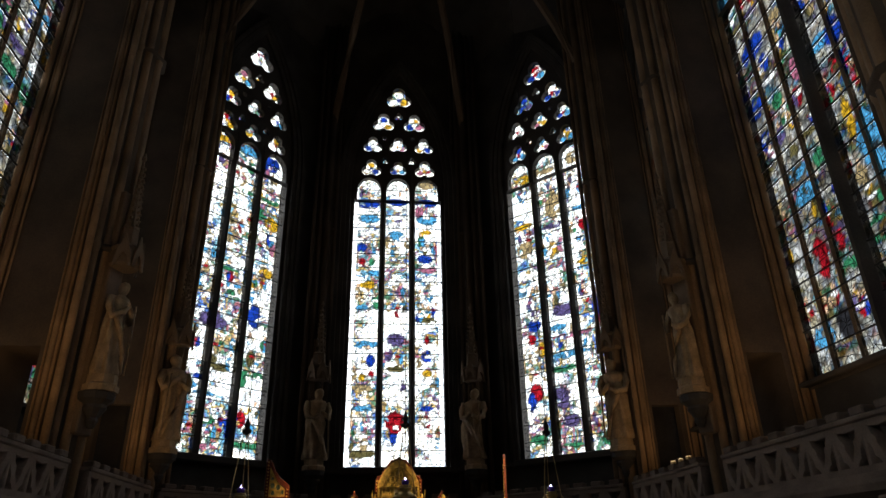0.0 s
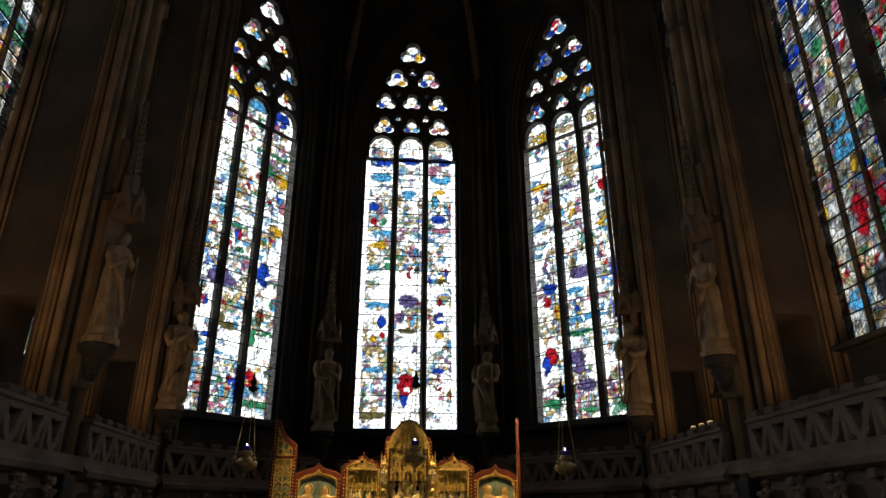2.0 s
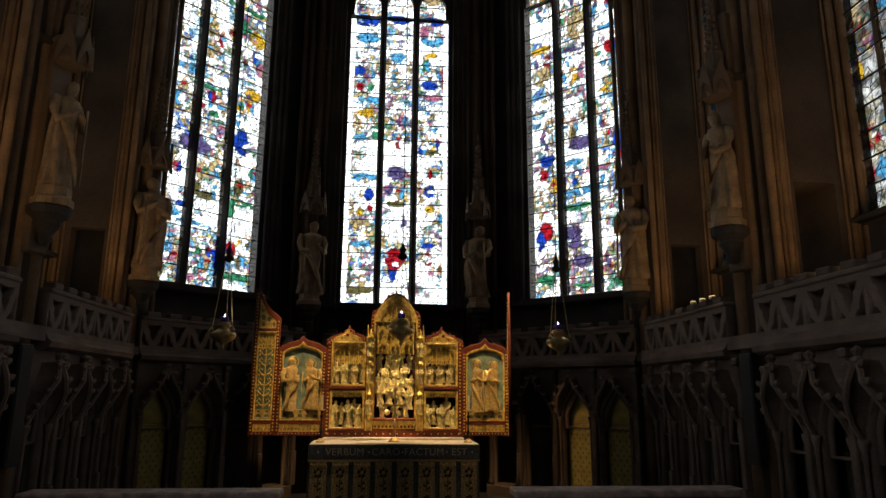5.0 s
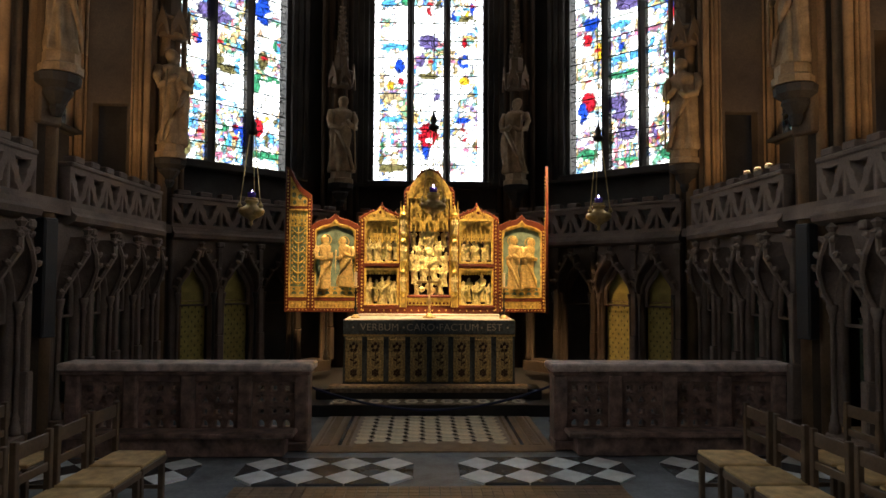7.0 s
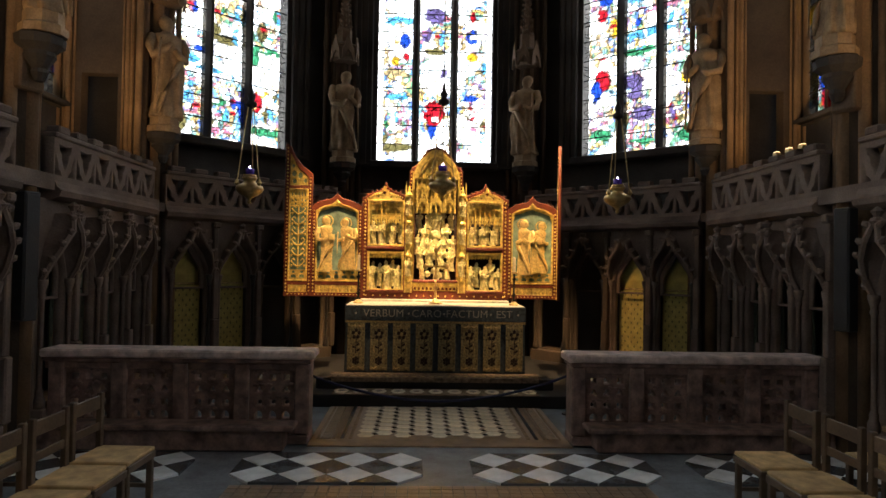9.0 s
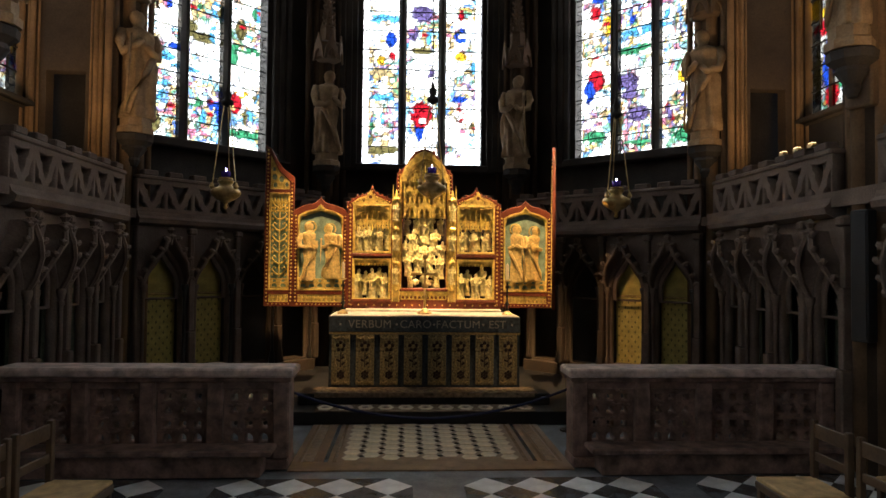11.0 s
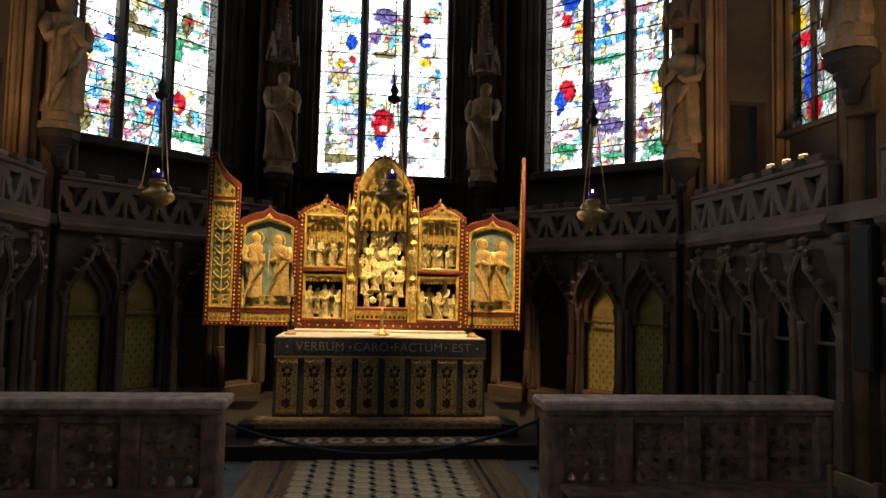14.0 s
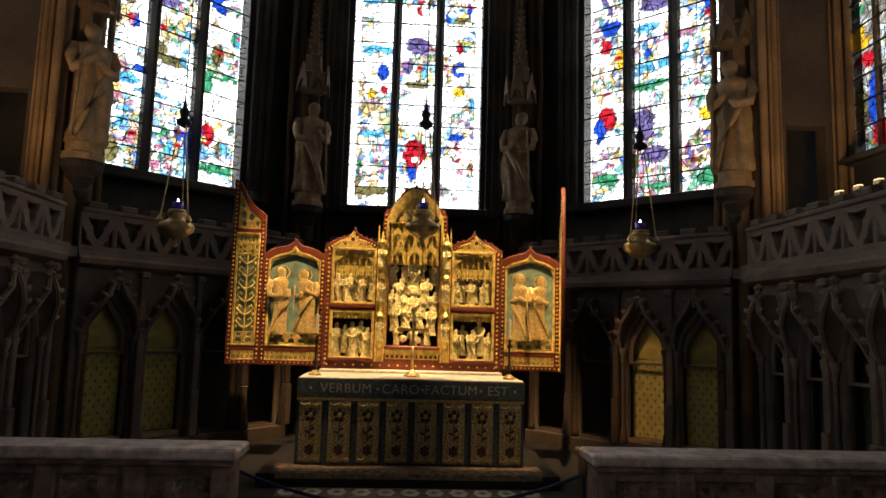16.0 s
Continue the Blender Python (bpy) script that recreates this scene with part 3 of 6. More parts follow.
FIG_L = [(-0.91, 8.9, 0.15, 0.10, "b"), (-0.84, 9.1, 0.09, 0.05, "y"), (0.47, 9.3, 0.12, 0.14, "g"), (-0.23, 7.7, 0.28, 0.04, "g"),
         (-0.25, 7.3, 0.06, 0.05, "r"), (-0.02, 7.2, 0.10, 0.06, "g"), (-0.34, 6.5, 0.29, 0.17, "m"), (0.57, 6.8, 0.15, 0.27, "b"),
         (-0.92, 6.8, 0.12, 0.11, "y"), (0.33, 6.5, 0.07, 0.08, "r"), (-0.28, 5.7, 0.13, 0.11, "o"), (-0.42, 5.3, 0.19, 0.06, "b"),
         (-0.32, 5.0, 0.21, 0.05, "c"), (0.45, 5.4, 0.10, 0.15, "g"), (0.60, 4.8, 0.11, 0.09, "y"), (0.51, 4.6, 0.10, 0.17, "r"),
         (0.30, 4.5, 0.13, 0.32, "b"), (-0.35, 4.7, 0.06, 0.07, "r"), (-0.18, 4.5, 0.16, 0.08, "g"), (-0.16, 4.0, 0.22, 0.05, "p"),
         (-0.81, 4.1, 0.14, 0.18, "o"), (0.60, 10.7, 0.20, 0.20, "b"), (-0.86, 10.5, 0.14, 0.17, "b"), (-0.82, 10.0, 0.15, 0.05, "p")]
FIG_R = [(-0.59, 10.5, 0.21, 0.11, "y"), (0.14, 9.5, 0.24, 0.32, "t"), (0.06, 9.0, 0.25, 0.07, "m"), (0.81, 8.8, 0.14, 0.14, "r"),
         (0.93, 8.7, 0.08, 0.15, "b"), (0.89, 8.4, 0.16, 0.08, "c"), (-0.69, 8.6, 0.19, 0.21, "t"), (0.35, 8.8, 0.06, 0.14, "y"),
         (0.10, 6.9, 0.24, 0.13, "m"), (0.19, 6.3, 0.40, 0.06, "p"), (0.87, 6.8, 0.12, 0.22, "b"), (0.88, 6.5, 0.09, 0.08, "r"),
         (-0.61, 6.7, 0.15, 0.14, "b"), (-0.70, 6.4, 0.10, 0.13, "r"), (0.15, 5.9, 0.40, 0.08, "c"), (0.00, 5.6, 0.27, 0.07, "g"),
         (-0.67, 5.2, 0.14, 0.20, "r"), (-0.80, 5.0, 0.10, 0.18, "b"), (-0.13, 5.0, 0.20, 0.21, "m"), (0.83, 5.0, 0.15, 0.11, "y"),
         (-0.70, 4.2, 0.19, 0.11, "g"), (0.05, 4.5, 0.17, 0.14, "m"), (0.81, 4.1, 0.20, 0.15, "g"), (0.03, 4.0, 0.26, 0.06, "g")]
FIG_S = {6: [(0.60, 8.3, 0.16, 0.22, "b"), (0.62, 6.5, 0.22, 0.45, "c"), (-0.78, 5.6, 0.13, 0.30, "r"), (-0.75, 7.28, 0.12, 0.14, "o"), (-1.28, 8.4, 0.2, 0.2, "b"), (0.38, 7.05, 0.08, 0.3, "y"),
             (0.3, 5.5, 0.2, 0.15, "g"), (-0.68, 4.64, 0.15, 0.2, "k"), (-0.25, 8.35, 0.1, 0.2, "p"), (-0.71, 6.56, 0.25, 0.15, "c"), (-1.14, 4.6, 0.2, 0.15, "c"), (-0.36, 5.65, 0.07, 0.15, "r"), (-1.0, 9.4, 0.3, 0.2, "b")],
         5: [(-0.78, 4.75, 0.12, 0.38, "b"), (-1.02, 4.7, 0.10, 0.3, "o"), (-0.72, 4.32, 0.14, 0.16, "r"), (-0.9, 5.3, 0.2, 0.1, "r"), (-1.0, 5.6, 0.2, 0.15, "y")]}
FIG_L, FIG_R = [[(u * 1.08, 3.87 + (z - 3.81) * 1.01, ru * 1.08, rz, c) for u, z, ru, rz, c in g] for g in (FIG_L, FIG_R)]
TOP = 16.8
window_wall("wall_apse_centre", F_C, -XC, XC, 2.6, TOP, 1.115, SILL, 10.72, 14.34)
window_wall("wall_apse_oblique_right", F_R, -2.3, 1.75, 2.6, TOP, 1.115, 3.87, 10.75, 14.3)
window_wall("wall_apse_oblique_left", F_L, -1.75, 2.3, 2.6, TOP, 1.115, 3.87, 10.75, 14.3)
window("window_1", F_C, 1.115, SILL, 10.72, 14.34, FIG_C, False, 11, "tall pointed stained-glass window of mostly white glass with blue and red figures")
window("window_2", F_L, 1.115, 3.87, 10.75, 14.3, FIG_L, False, 12, "tall pointed stained-glass window with blue, green and violet figures")
window("window_3", F_R, 1.115, 3.87, 10.75, 14.3, FIG_R, False, 13, "tall pointed stained-glass window with yellow, red and green figures")
n_win = 4
for sgn, side in ((-1, "north"), (1, "south")):
    for k, (yc, w, lights) in enumerate(BAYS):
        f = wall_frame((sgn * XS, yc, 0), (0, -sgn, 0))
        half = w + 0.5
        window_wall("wall_%s_%d" % (side, k + 1), f, -half, half, 2.6, TOP, w, 4.13, 10.9, 14.3 + 0.4 * (lights > 5))
        window("window_%d" % n_win, f, w, 4.13, 10.9, 14.3 + 0.4 * (lights > 5), FIG_S[lights] if sgn > 0 else [], True, 20 + n_win, "tall pointed window of dense old coloured glass in dark stone", lights=lights, rows=22, cells=(4, 3), fine=0.032 if yc > 5 else 0.09)
        n_win += 1

# ---------------------------------------------------------------- piers between the bays


def prism(bm, outline, z0, z1):
    lo = [bm.verts.new((x, y, z0)) for x, y in outline]
    hi = [bm.verts.new((x, y, z1)) for x, y in outline]
    for k in range(len(lo)):
        bm.faces.new((lo[k], lo[(k + 1) % len(lo)], hi[(k + 1) % len(lo)], hi[k]))
    bm.faces.new(lo[::-1]), bm.faces.new(hi)
    return bm


def pier_shafts(name, m, spots, z0, z1, label, mat=SHAFT):
    """A cluster of slender shafts in the pier's own frame (x along, y up the nave, z up)."""
    e = thing(name, m, label, "pier", "wall piers", "structure")
    for x, y, r in spots:
        bm = turned([(r, z0), (r, 5.9), (r * 1.25, 5.93), (r * 1.25, 6.0), (r, 6.03), (r, 9.4), (r * 1.3, 9.44), (r, 9.5), (r, z1)], pose(x, y, 0), 8)
        # broad core takes the shade tone so the lit-toned shafts stand out
        part("shaft", bm, mat if r < 0.2 else STONE_SHADED, e, smooth=True)
    return e


# solid blocks of masonry, with a doorway for the gallery passage
def reveal(name, sgn, y, thick):
    """A cross wall facing down the chapel, pierced by the gallery doorway."""
    f = wall_frame((sgn * 4.9, y + thick / 2, 0), (1, 0, 0))
    x0, x1 = -0.62, 0.58
    if sgn < 0:
        x0, x1 = -0.58, 0.62
    dx = 0.03 * -sgn
    # flat wall face coloured dark to carry its shade
    ob = plate(name, [rect(x0, x1, 2.75, TOP), rect(dx - 0.26, dx + 0.26, 2.8, 4.52)], thick, f, STONE_SHADED)
    tagged(ob, "tall sandstone cross wall with a dark gallery doorway", "wall", kind="structure")
    for x, r in ((-0.60, 0.05), (-0.49, 0.022), (-0.43, 0.034), (-0.36, 0.016), (0.33, 0.016), (0.40, 0.034), (0.46, 0.020), (0.55, 0.05)):
        part("shaft", turned([(r, 2.98), (r, TOP)], pose(x * sgn, 0, thick / 2 + r) @ pose(0, 0, 0, -90), 8), SHAFT, ob, smooth=True)
    return ob


for sgn, side in ((-1, "north"), (1, "south")):
    reveal("wall_cross_%s_1" % side, sgn, 12.16, 0.2)
    for k, y in enumerate((8.74, 4.2, 0.2)):
        reveal("wall_cross_%s_%d" % (side, k + 2), sgn, y, 0.95)
    m = Matrix.Diagonal((sgn, 1, 1, 1))
    pier_shafts("apse_pier", pose(sgn * 4.33, 12.62, 0), [(-0.16 * sgn, -0.20, 0.085), (-0.04 * sgn, -0.36, 0.06), (-0.28 * sgn, -0.02, 0.06), (0.10 * sgn, -0.44, 0.05), (-0.33 * sgn, 0.15, 0.045), (0.0, 0.0, 0.30)], 0.0, TOP, "clustered sandstone wall pier at the corner of the apse")
    pier_shafts("apse_pier", pose(sgn * 1.76, 15.36, 0), [(-0.02 * sgn, -0.25, 0.085), (-0.20 * sgn, -0.17, 0.06), (0.16 * sgn, -0.30, 0.06), (-0.33 * sgn, -0.12, 0.045), (0.30 * sgn, -0.40, 0.045), (0.0, 0.0, 0.26)], 0.0, TOP, "clustered wall pier between apse windows, stone coloured dark for shade", STONE_SHADED)
    for y in (9.2, 4.66, 0.66):
        pier_shafts("bay_pier", pose(sgn * 4.2, y, 0), [(-0.06 * sgn, 0, 0.10), (0, -0.2, 0.07), (0, 0.2, 0.07), (0.08 * sgn, -0.36, 0.055), (0.08 * sgn, 0.36, 0.055), (0.2 * sgn, 0, 0.33)], 0.0, TOP, "clustered sandstone wall pier between the bays")

# gallery floor, lower walls and the closing walls
def slab(name, outline, z0, z1, mat, label, category):
    ob = as_object(name, prism(bmesh.new(), outline, z0, z1), mat)
    return tagged(ob, label, category, kind="structure")


A_C = (1.607, 15.06)
for sgn, side in ((-1, "north"), (1, "south")):
    slab("gallery_floor_%s" % side, [(sgn * 4.02, -2.5), (sgn * 5.9, -2.5), (sgn * 5.9, 12.3), (sgn * 4.02, 12.25)], 2.56, 2.72, STONE_GREY, "stone gallery floor above the arcade", "floor")
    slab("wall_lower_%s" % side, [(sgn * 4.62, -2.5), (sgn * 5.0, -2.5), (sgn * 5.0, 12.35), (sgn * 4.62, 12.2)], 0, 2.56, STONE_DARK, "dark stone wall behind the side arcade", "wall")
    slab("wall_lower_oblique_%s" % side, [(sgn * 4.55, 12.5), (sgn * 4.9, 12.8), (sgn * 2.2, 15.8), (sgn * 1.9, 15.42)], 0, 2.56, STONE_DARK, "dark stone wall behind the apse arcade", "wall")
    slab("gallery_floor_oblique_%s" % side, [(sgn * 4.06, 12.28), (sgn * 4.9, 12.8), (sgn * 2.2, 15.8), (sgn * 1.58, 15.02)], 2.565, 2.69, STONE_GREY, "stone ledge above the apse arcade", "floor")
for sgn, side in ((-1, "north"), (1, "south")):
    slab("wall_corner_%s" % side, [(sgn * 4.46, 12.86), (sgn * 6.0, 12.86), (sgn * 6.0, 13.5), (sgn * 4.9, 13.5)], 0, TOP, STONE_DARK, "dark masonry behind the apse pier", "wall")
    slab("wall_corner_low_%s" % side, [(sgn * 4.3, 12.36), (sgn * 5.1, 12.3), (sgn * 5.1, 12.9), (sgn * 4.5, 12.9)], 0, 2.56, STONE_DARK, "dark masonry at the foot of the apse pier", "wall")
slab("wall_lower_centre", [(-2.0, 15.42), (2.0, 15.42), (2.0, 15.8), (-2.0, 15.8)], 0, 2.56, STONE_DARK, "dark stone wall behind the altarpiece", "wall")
slab("gallery_floor_centre", [(-1.57, 15.02), (1.57, 15.02), (1.9, 15.7), (-1.9, 15.7)], 2.57, 2.70, STONE_GREY, "stone ledge below the central window", "floor")
# added out of view to shut the west end, which is really open
slab("wall_west", [(-5.9, -2.9), (5.9, -2.9), (5.9, -2.5), (-5.9, -2.5)], 0, TOP, STONE_DARK, "added plain wall closing off the unseen west end", "wall")
slab("floor", [(-5.9, -2.9), (5.9, -2.9), (5.9, 16), (-5.9, 16)], -0.2, -0.012, SLATE, "worn dark slate floor of the chapel", "floor")


# vaulted ceiling: a pointed barrel with a half cone over the apse, one mesh
def vault():
    bm = bmesh.new()
    prof = []
    for k in range(13):
        s = -1 + k / 6
        prof.append((5.6 * s, 14.0 + 4.3 * (1 - abs(s) ** 1.7)))
    rows = []
    for y in (-2.9, 2, 7, 12.2):
        rows.append([bm.verts.new((x, y, z)) for x, z in prof])
    for q, y in ((0.75, 14.3), (0.36, 15.9)):
        rows.append([bm.verts.new((x * q, y, 14.0 + (z - 14.0) * (0.35 + 0.65 * q))) for x, z in prof])
    for a, b in zip(rows, rows[1:]):
        for k in range(12):
            bm.faces.new((a[k], a[k + 1], b[k + 1], b[k]))
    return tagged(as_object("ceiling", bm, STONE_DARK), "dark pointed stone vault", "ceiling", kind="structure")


vault()
ribs = thing("vault_rib", pose(0, 0, 0), "slender stone ribs of the dark vault", "rib", kind="structure")
for (x, y) in ((-4.2, 9.23), (4.2, 9.23), (-4.25, 12.5), (4.25, 12.5), (-1.75, 15.2), (1.75, 15.2), (-4.2, 4.66), (4.2, 4.66)):
    bm = bmesh.new()
    c = (0, 11.6 if y > 9.5 else y, 17.9)
    pts = []
    for k in range(9):
        s = k / 8
        pts.append((x + (c[0] - x) * s, y + (c[1] - y) * s, 12.6 + (c[2] - 12.6) * math.sin(s * math.pi / 2) ** 0.9))
    part("rib", tube(bm, pts, 0.10, 6), STONE, ribs)

# ---------------------------------------------------------------- blind arcades with their string course and pierced parapet


def niche(width, hanging, stone=STONE_GREY):
    """One bay of the arcade: x along the wall, y up, z into the room."""
    e = thing("arcade_niche", pose(0, 0, 0), "grey stone wall niche with crocketed gable" + (" and woven hanging" if hanging else ""), "niche", "arcade niches")
    h = width / 2
    plate("arch", [rect(-h + 0.002, h - 0.002, 0.34, 2.46), ogee(width * 0.37, 0.345, 1.60, 2.22)], 0.12, pose(0, 0, -0.06), stone, e, bevel=0.02)
    plate("cusping", [ogee(width * 0.372, 1.43, 1.60, 2.225), ogee(width * 0.29, 1.44, 1.58, 2.07)], 0.05, pose(0, 0, -0.09), stone, e, bevel=0.012)
    for s in (-1, 1):
        # nodding canopy: the hood leans out of the wall towards its finial
        pts = [(s * width * 0.43, 1.63, 0.03), (s * width * 0.42, 1.78, 0.11), (s * width * 0.31, 1.98, 0.20), (s * width * 0.14, 2.14, 0.24), (s * 0.025, 2.34, 0.20)]
        root = [(s * width * 0.39, 1.60, -0.01), (s * width * 0.38, 1.75, -0.01), (s * width * 0.27, 1.96, -0.01), (s * width * 0.10, 2.12, -0.01), (s * 0.01, 2.26, -0.01)]
        part("hood_mould", tube(bmesh.new(), pts, 0.032, 6), stone, e)
        bm = bmesh.new()
        a = [bm.verts.new(p) for p in pts]
        b = [bm.verts.new(p) for p in root]
        c = [bm.verts.new((p[0], p[1] + 0.07, p[2])) for p in root]
        for k in range(4):
            bm.faces.new((a[k], a[k + 1], b[k + 1], b[k]))
            bm.faces.new((a[k], a[k + 1], c[k + 1], c[k]))
        part("canopy", bm, stone, e)
        for k in range(5):
            t = (k + 0.5) / 5 * 4
            i = int(t)
            p = Vector(pts[i]).lerp(Vector(pts[min(i + 1, 4)]), t - i)
            bm = bmesh.new()
            bmesh.ops.create_icosphere(bm, subdivisions=1, radius=0.046, matrix=Matrix.Translation(p + Vector((s * 0.04, 0.03, 0.015))) @ pose(0, 0, 0, 0, 0, 30 * s) @ Matrix.Diagonal((1.3, 0.8, 0.9, 1)))
            part("crocket", bm, stone, e)
        c = pose(s * width * 0.395, 0, 0.035) @ pose(0, 0, 0, -90)
        part("shaft", turned([(0.055, 0.34), (0.055, 0.42), (0.036, 0.47), (0.043, 0.50), (0.025, 0.54), (0.025, 1.44), (0.04, 1.47), (0.028, 1.51), (0.055, 1.60), (0.055, 1.64)], c, 8), MARBLE if width > 0.7 and s > 0 else stone, e, smooth=True)
    part("finial", turned([(0.02, 2.20), (0.03, 2.27), (0.075, 2.32), (0.03, 2.36), (0.06, 2.41), (0.01, 2.455)], pose(0, 0, 0.19) @ pose(0, 0, 0, -90), 7), stone, e)
    # stepped buttress rising to the string course between this bay and the next
    bm = boxed(h - 0.055, h + 0.055, 0.34, 0.95, 0.001, 0.13, bevel=0.015)
    box(bm, h - 0.045, h + 0.045, 0.952, 1.75, 0.001, 0.10, bevel=0.012)
    box(bm, h - 0.038, h + 0.038, 1.752, 2.36, 0.001, 0.08, bevel=0.012)
    box(bm, h - 0.06, h + 0.06, 2.362, 2.458, 0.001, 0.12, bevel=0.02)
    part("buttress", bm, stone, e)
    part("bench", boxed(-h + 0.002, h - 0.002, 0.0, 0.34, -0.45, 0.10, bevel=0.015), stone, e)
    if hanging:
        bm = boxed(-width * 0.40, width * 0.40, 0.42, 1.48, -0.26, -0.245)
        cloth = part("hanging", bm, hanging, e)
        part("rod", tube(bmesh.new(), [(-width * 0.4, 1.495, -0.24), (width * 0.4, 1.495, -0.24)], 0.012), BRASS if hanging == HANGING else IRON, e, "thin metal rod")
        part("upper_cloth", boxed(-width * 0.37, width * 0.37, 1.51, 2.2, -0.27, -0.255), hanging, e)
        bm = bmesh.new()
        for j in range(13):
            for i in range(5):
                x, y = -width * 0.37 + width * 0.74 * (i + 0.5 + 0.25 * (-1) ** j) / 5, 0.46 + j * 0.078
                if abs(x) < width * 0.34:
                    bm.faces.new([bm.verts.new((x + a, y + b, -0.2405)) for a, b in ((0, -0.028), (0.017, 0), (0, 0.028), (-0.017, 0))])
        part("woven_motif", bm, HANGING_SPOT if hanging == HANGING else HANGING_SPOT_DARK, cloth)["kind"] = "stuff"
        part("board", boxed(-width * 0.37, width * 0.37, 0.342, 0.415, -0.24, -0.02, bevel=0.008), OAK, e, "honey-coloured oak seat board")
    return e


def run_top(name, f, length, unit, label):
    """String course, pierced parapet and battlements over one run of arcade, from x = 0 to length."""
    e = thing(name, f, label, "parapet", kind="structure")
    bm = bmesh.new()
    pr = [(2.462, -0.2), (2.462, 0.05), (2.50, 0.13), (2.56, 0.15), (2.60, 0.10), (2.66, 0.08), (2.66, -0.2)]
    lo, hi = [bm.verts.new((0, y, z)) for y, z in pr], [bm.verts.new((length, y, z)) for y, z in pr]
    for k in range(len(pr)):
        bm.faces.new((lo[k], lo[(k + 1) % len(pr)], hi[(k + 1) % len(pr)], hi[k]))
    bm.faces.new(lo), bm.faces.new(hi)
    part("string_course", bm, STONE_GREY, e)
    n = max(1, round(length / unit))
    u = length / n
    loops = [rect(0.0, u, 2.664, 3.11)]
    m = 0.025
    loops.append([(0.05, 3.085), (u * 0.5, 3.06), (u - 0.05, 3.085), (u * 0.80, 2.985), (u * 0.70, 2.95), (u * 0.68, 2.87), (u * 0.5, 2.715), (u * 0.32, 2.87), (u * 0.30, 2.95), (u * 0.20, 2.985)][::-1])
    loops.append([(0.004, 2.69), (u * 0.44, 2.69), (u * 0.31, 2.765), (u * 0.21, 2.79), (u * 0.19, 2.87), (0.004, 3.03)])
    loops.append([(u - x, y) for x, y in reversed(loops[2])])
    for q in (1, 2, 3):
        cx, cy = sum(p[0] for p in loops[q]) / len(loops[q]), sum(p[1] for p in loops[q]) / len(loops[q])
        loops[q] = [(cx + (x - cx) * 0.82, cy + (y - cy) * 0.80) for x, y in loops[q]]
    first = plate("pierced_panel", loops, 0.13, pose(0, 0, 0.0), STONE_GREY, e, bevel=0.004)
    for i in range(1, n):
        twin(first, pose(u * i, 0, 0))
    part("coping", boxed(0, length, 3.112, 3.17, -0.09, 0.09, bevel=0.015), STONE_GREY, e)
    k = max(1, round(length / 0.36))
    p = length / k
    mer = part("merlon", boxed(-p * 0.29, p * 0.29, 3.165, 3.25, -0.07, 0.075, bevel=0.015), STONE_GREY, e)
    mer.matrix_basis = pose(p / 2, 0, 0)
    for i in range(1, k):
        twin(mer, pose(p * (i + 0.5), 0, 0))
    return e


RUN_OR = wall_frame((1.607, 15.06, 0), OD)
RUN_OL = wall_frame((-4.1, 12.31, 0), (OD.x, -OD.y, 0))
LEN_O = 3.71
first_o = niche(0.78, HANGING)
# shade tone keeps these bays dim behind the altarpiece
plain_o = niche(0.78, None, STONE_SHADED)
first_o.matrix_world = RUN_OL @ pose(0.56, 0, 0)
copy_thing(first_o, RUN_OL @ pose(1.34, 0, 0))
plain_o.matrix_world = RUN_OL @ pose(2.12, 0, 0)
copy_thing(plain_o, RUN_OL @ pose(2.90, 0, 0))
for i in range(4):
    copy_thing(first_o if i < 2 else plain_o, RUN_OR @ pose(LEN_O - 0.56 - 0.78 * i, 0, 0))
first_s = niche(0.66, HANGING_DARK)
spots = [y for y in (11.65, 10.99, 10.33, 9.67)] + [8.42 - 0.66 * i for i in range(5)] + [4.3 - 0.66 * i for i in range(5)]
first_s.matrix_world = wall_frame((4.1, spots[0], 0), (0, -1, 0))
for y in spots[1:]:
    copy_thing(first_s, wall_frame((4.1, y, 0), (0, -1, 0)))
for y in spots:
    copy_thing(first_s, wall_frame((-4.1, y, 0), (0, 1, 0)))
for x in (-1.17, -0.39, 0.39, 1.17):
    copy_thing(plain_o, wall_frame((x, 15.06, 0), (1, 0, 0)))
PAR = "grey stone parapet pierced with openwork under small battlements"
run_top("parapet_apse_left", RUN_OL @ pose(0.12, 0, 0), LEN_O - 0.35, 0.44, PAR)
run_top("parapet_apse_right", RUN_OR @ pose(0.23, 0, 0), LEN_O - 0.35, 0.44, PAR)
run_top("parapet_apse_centre", wall_frame((-1.4, 15.06, 0), (1, 0, 0)), 2.8, 0.44, PAR)
for y0, y1 in ((12.1, 9.5), (8.85, 5.3), (4.7, 1.1)):
    run_top("parapet_side_right", wall_frame((4.1, y0, 0), (0, -1, 0)), y0 - y1, 0.44, PAR)
    run_top("parapet_side_left", wall_frame((-4.1, y1, 0), (0, 1, 0)), y0 - y1, 0.44, PAR)

# ---------------------------------------------------------------- statues on corbels under spired canopies


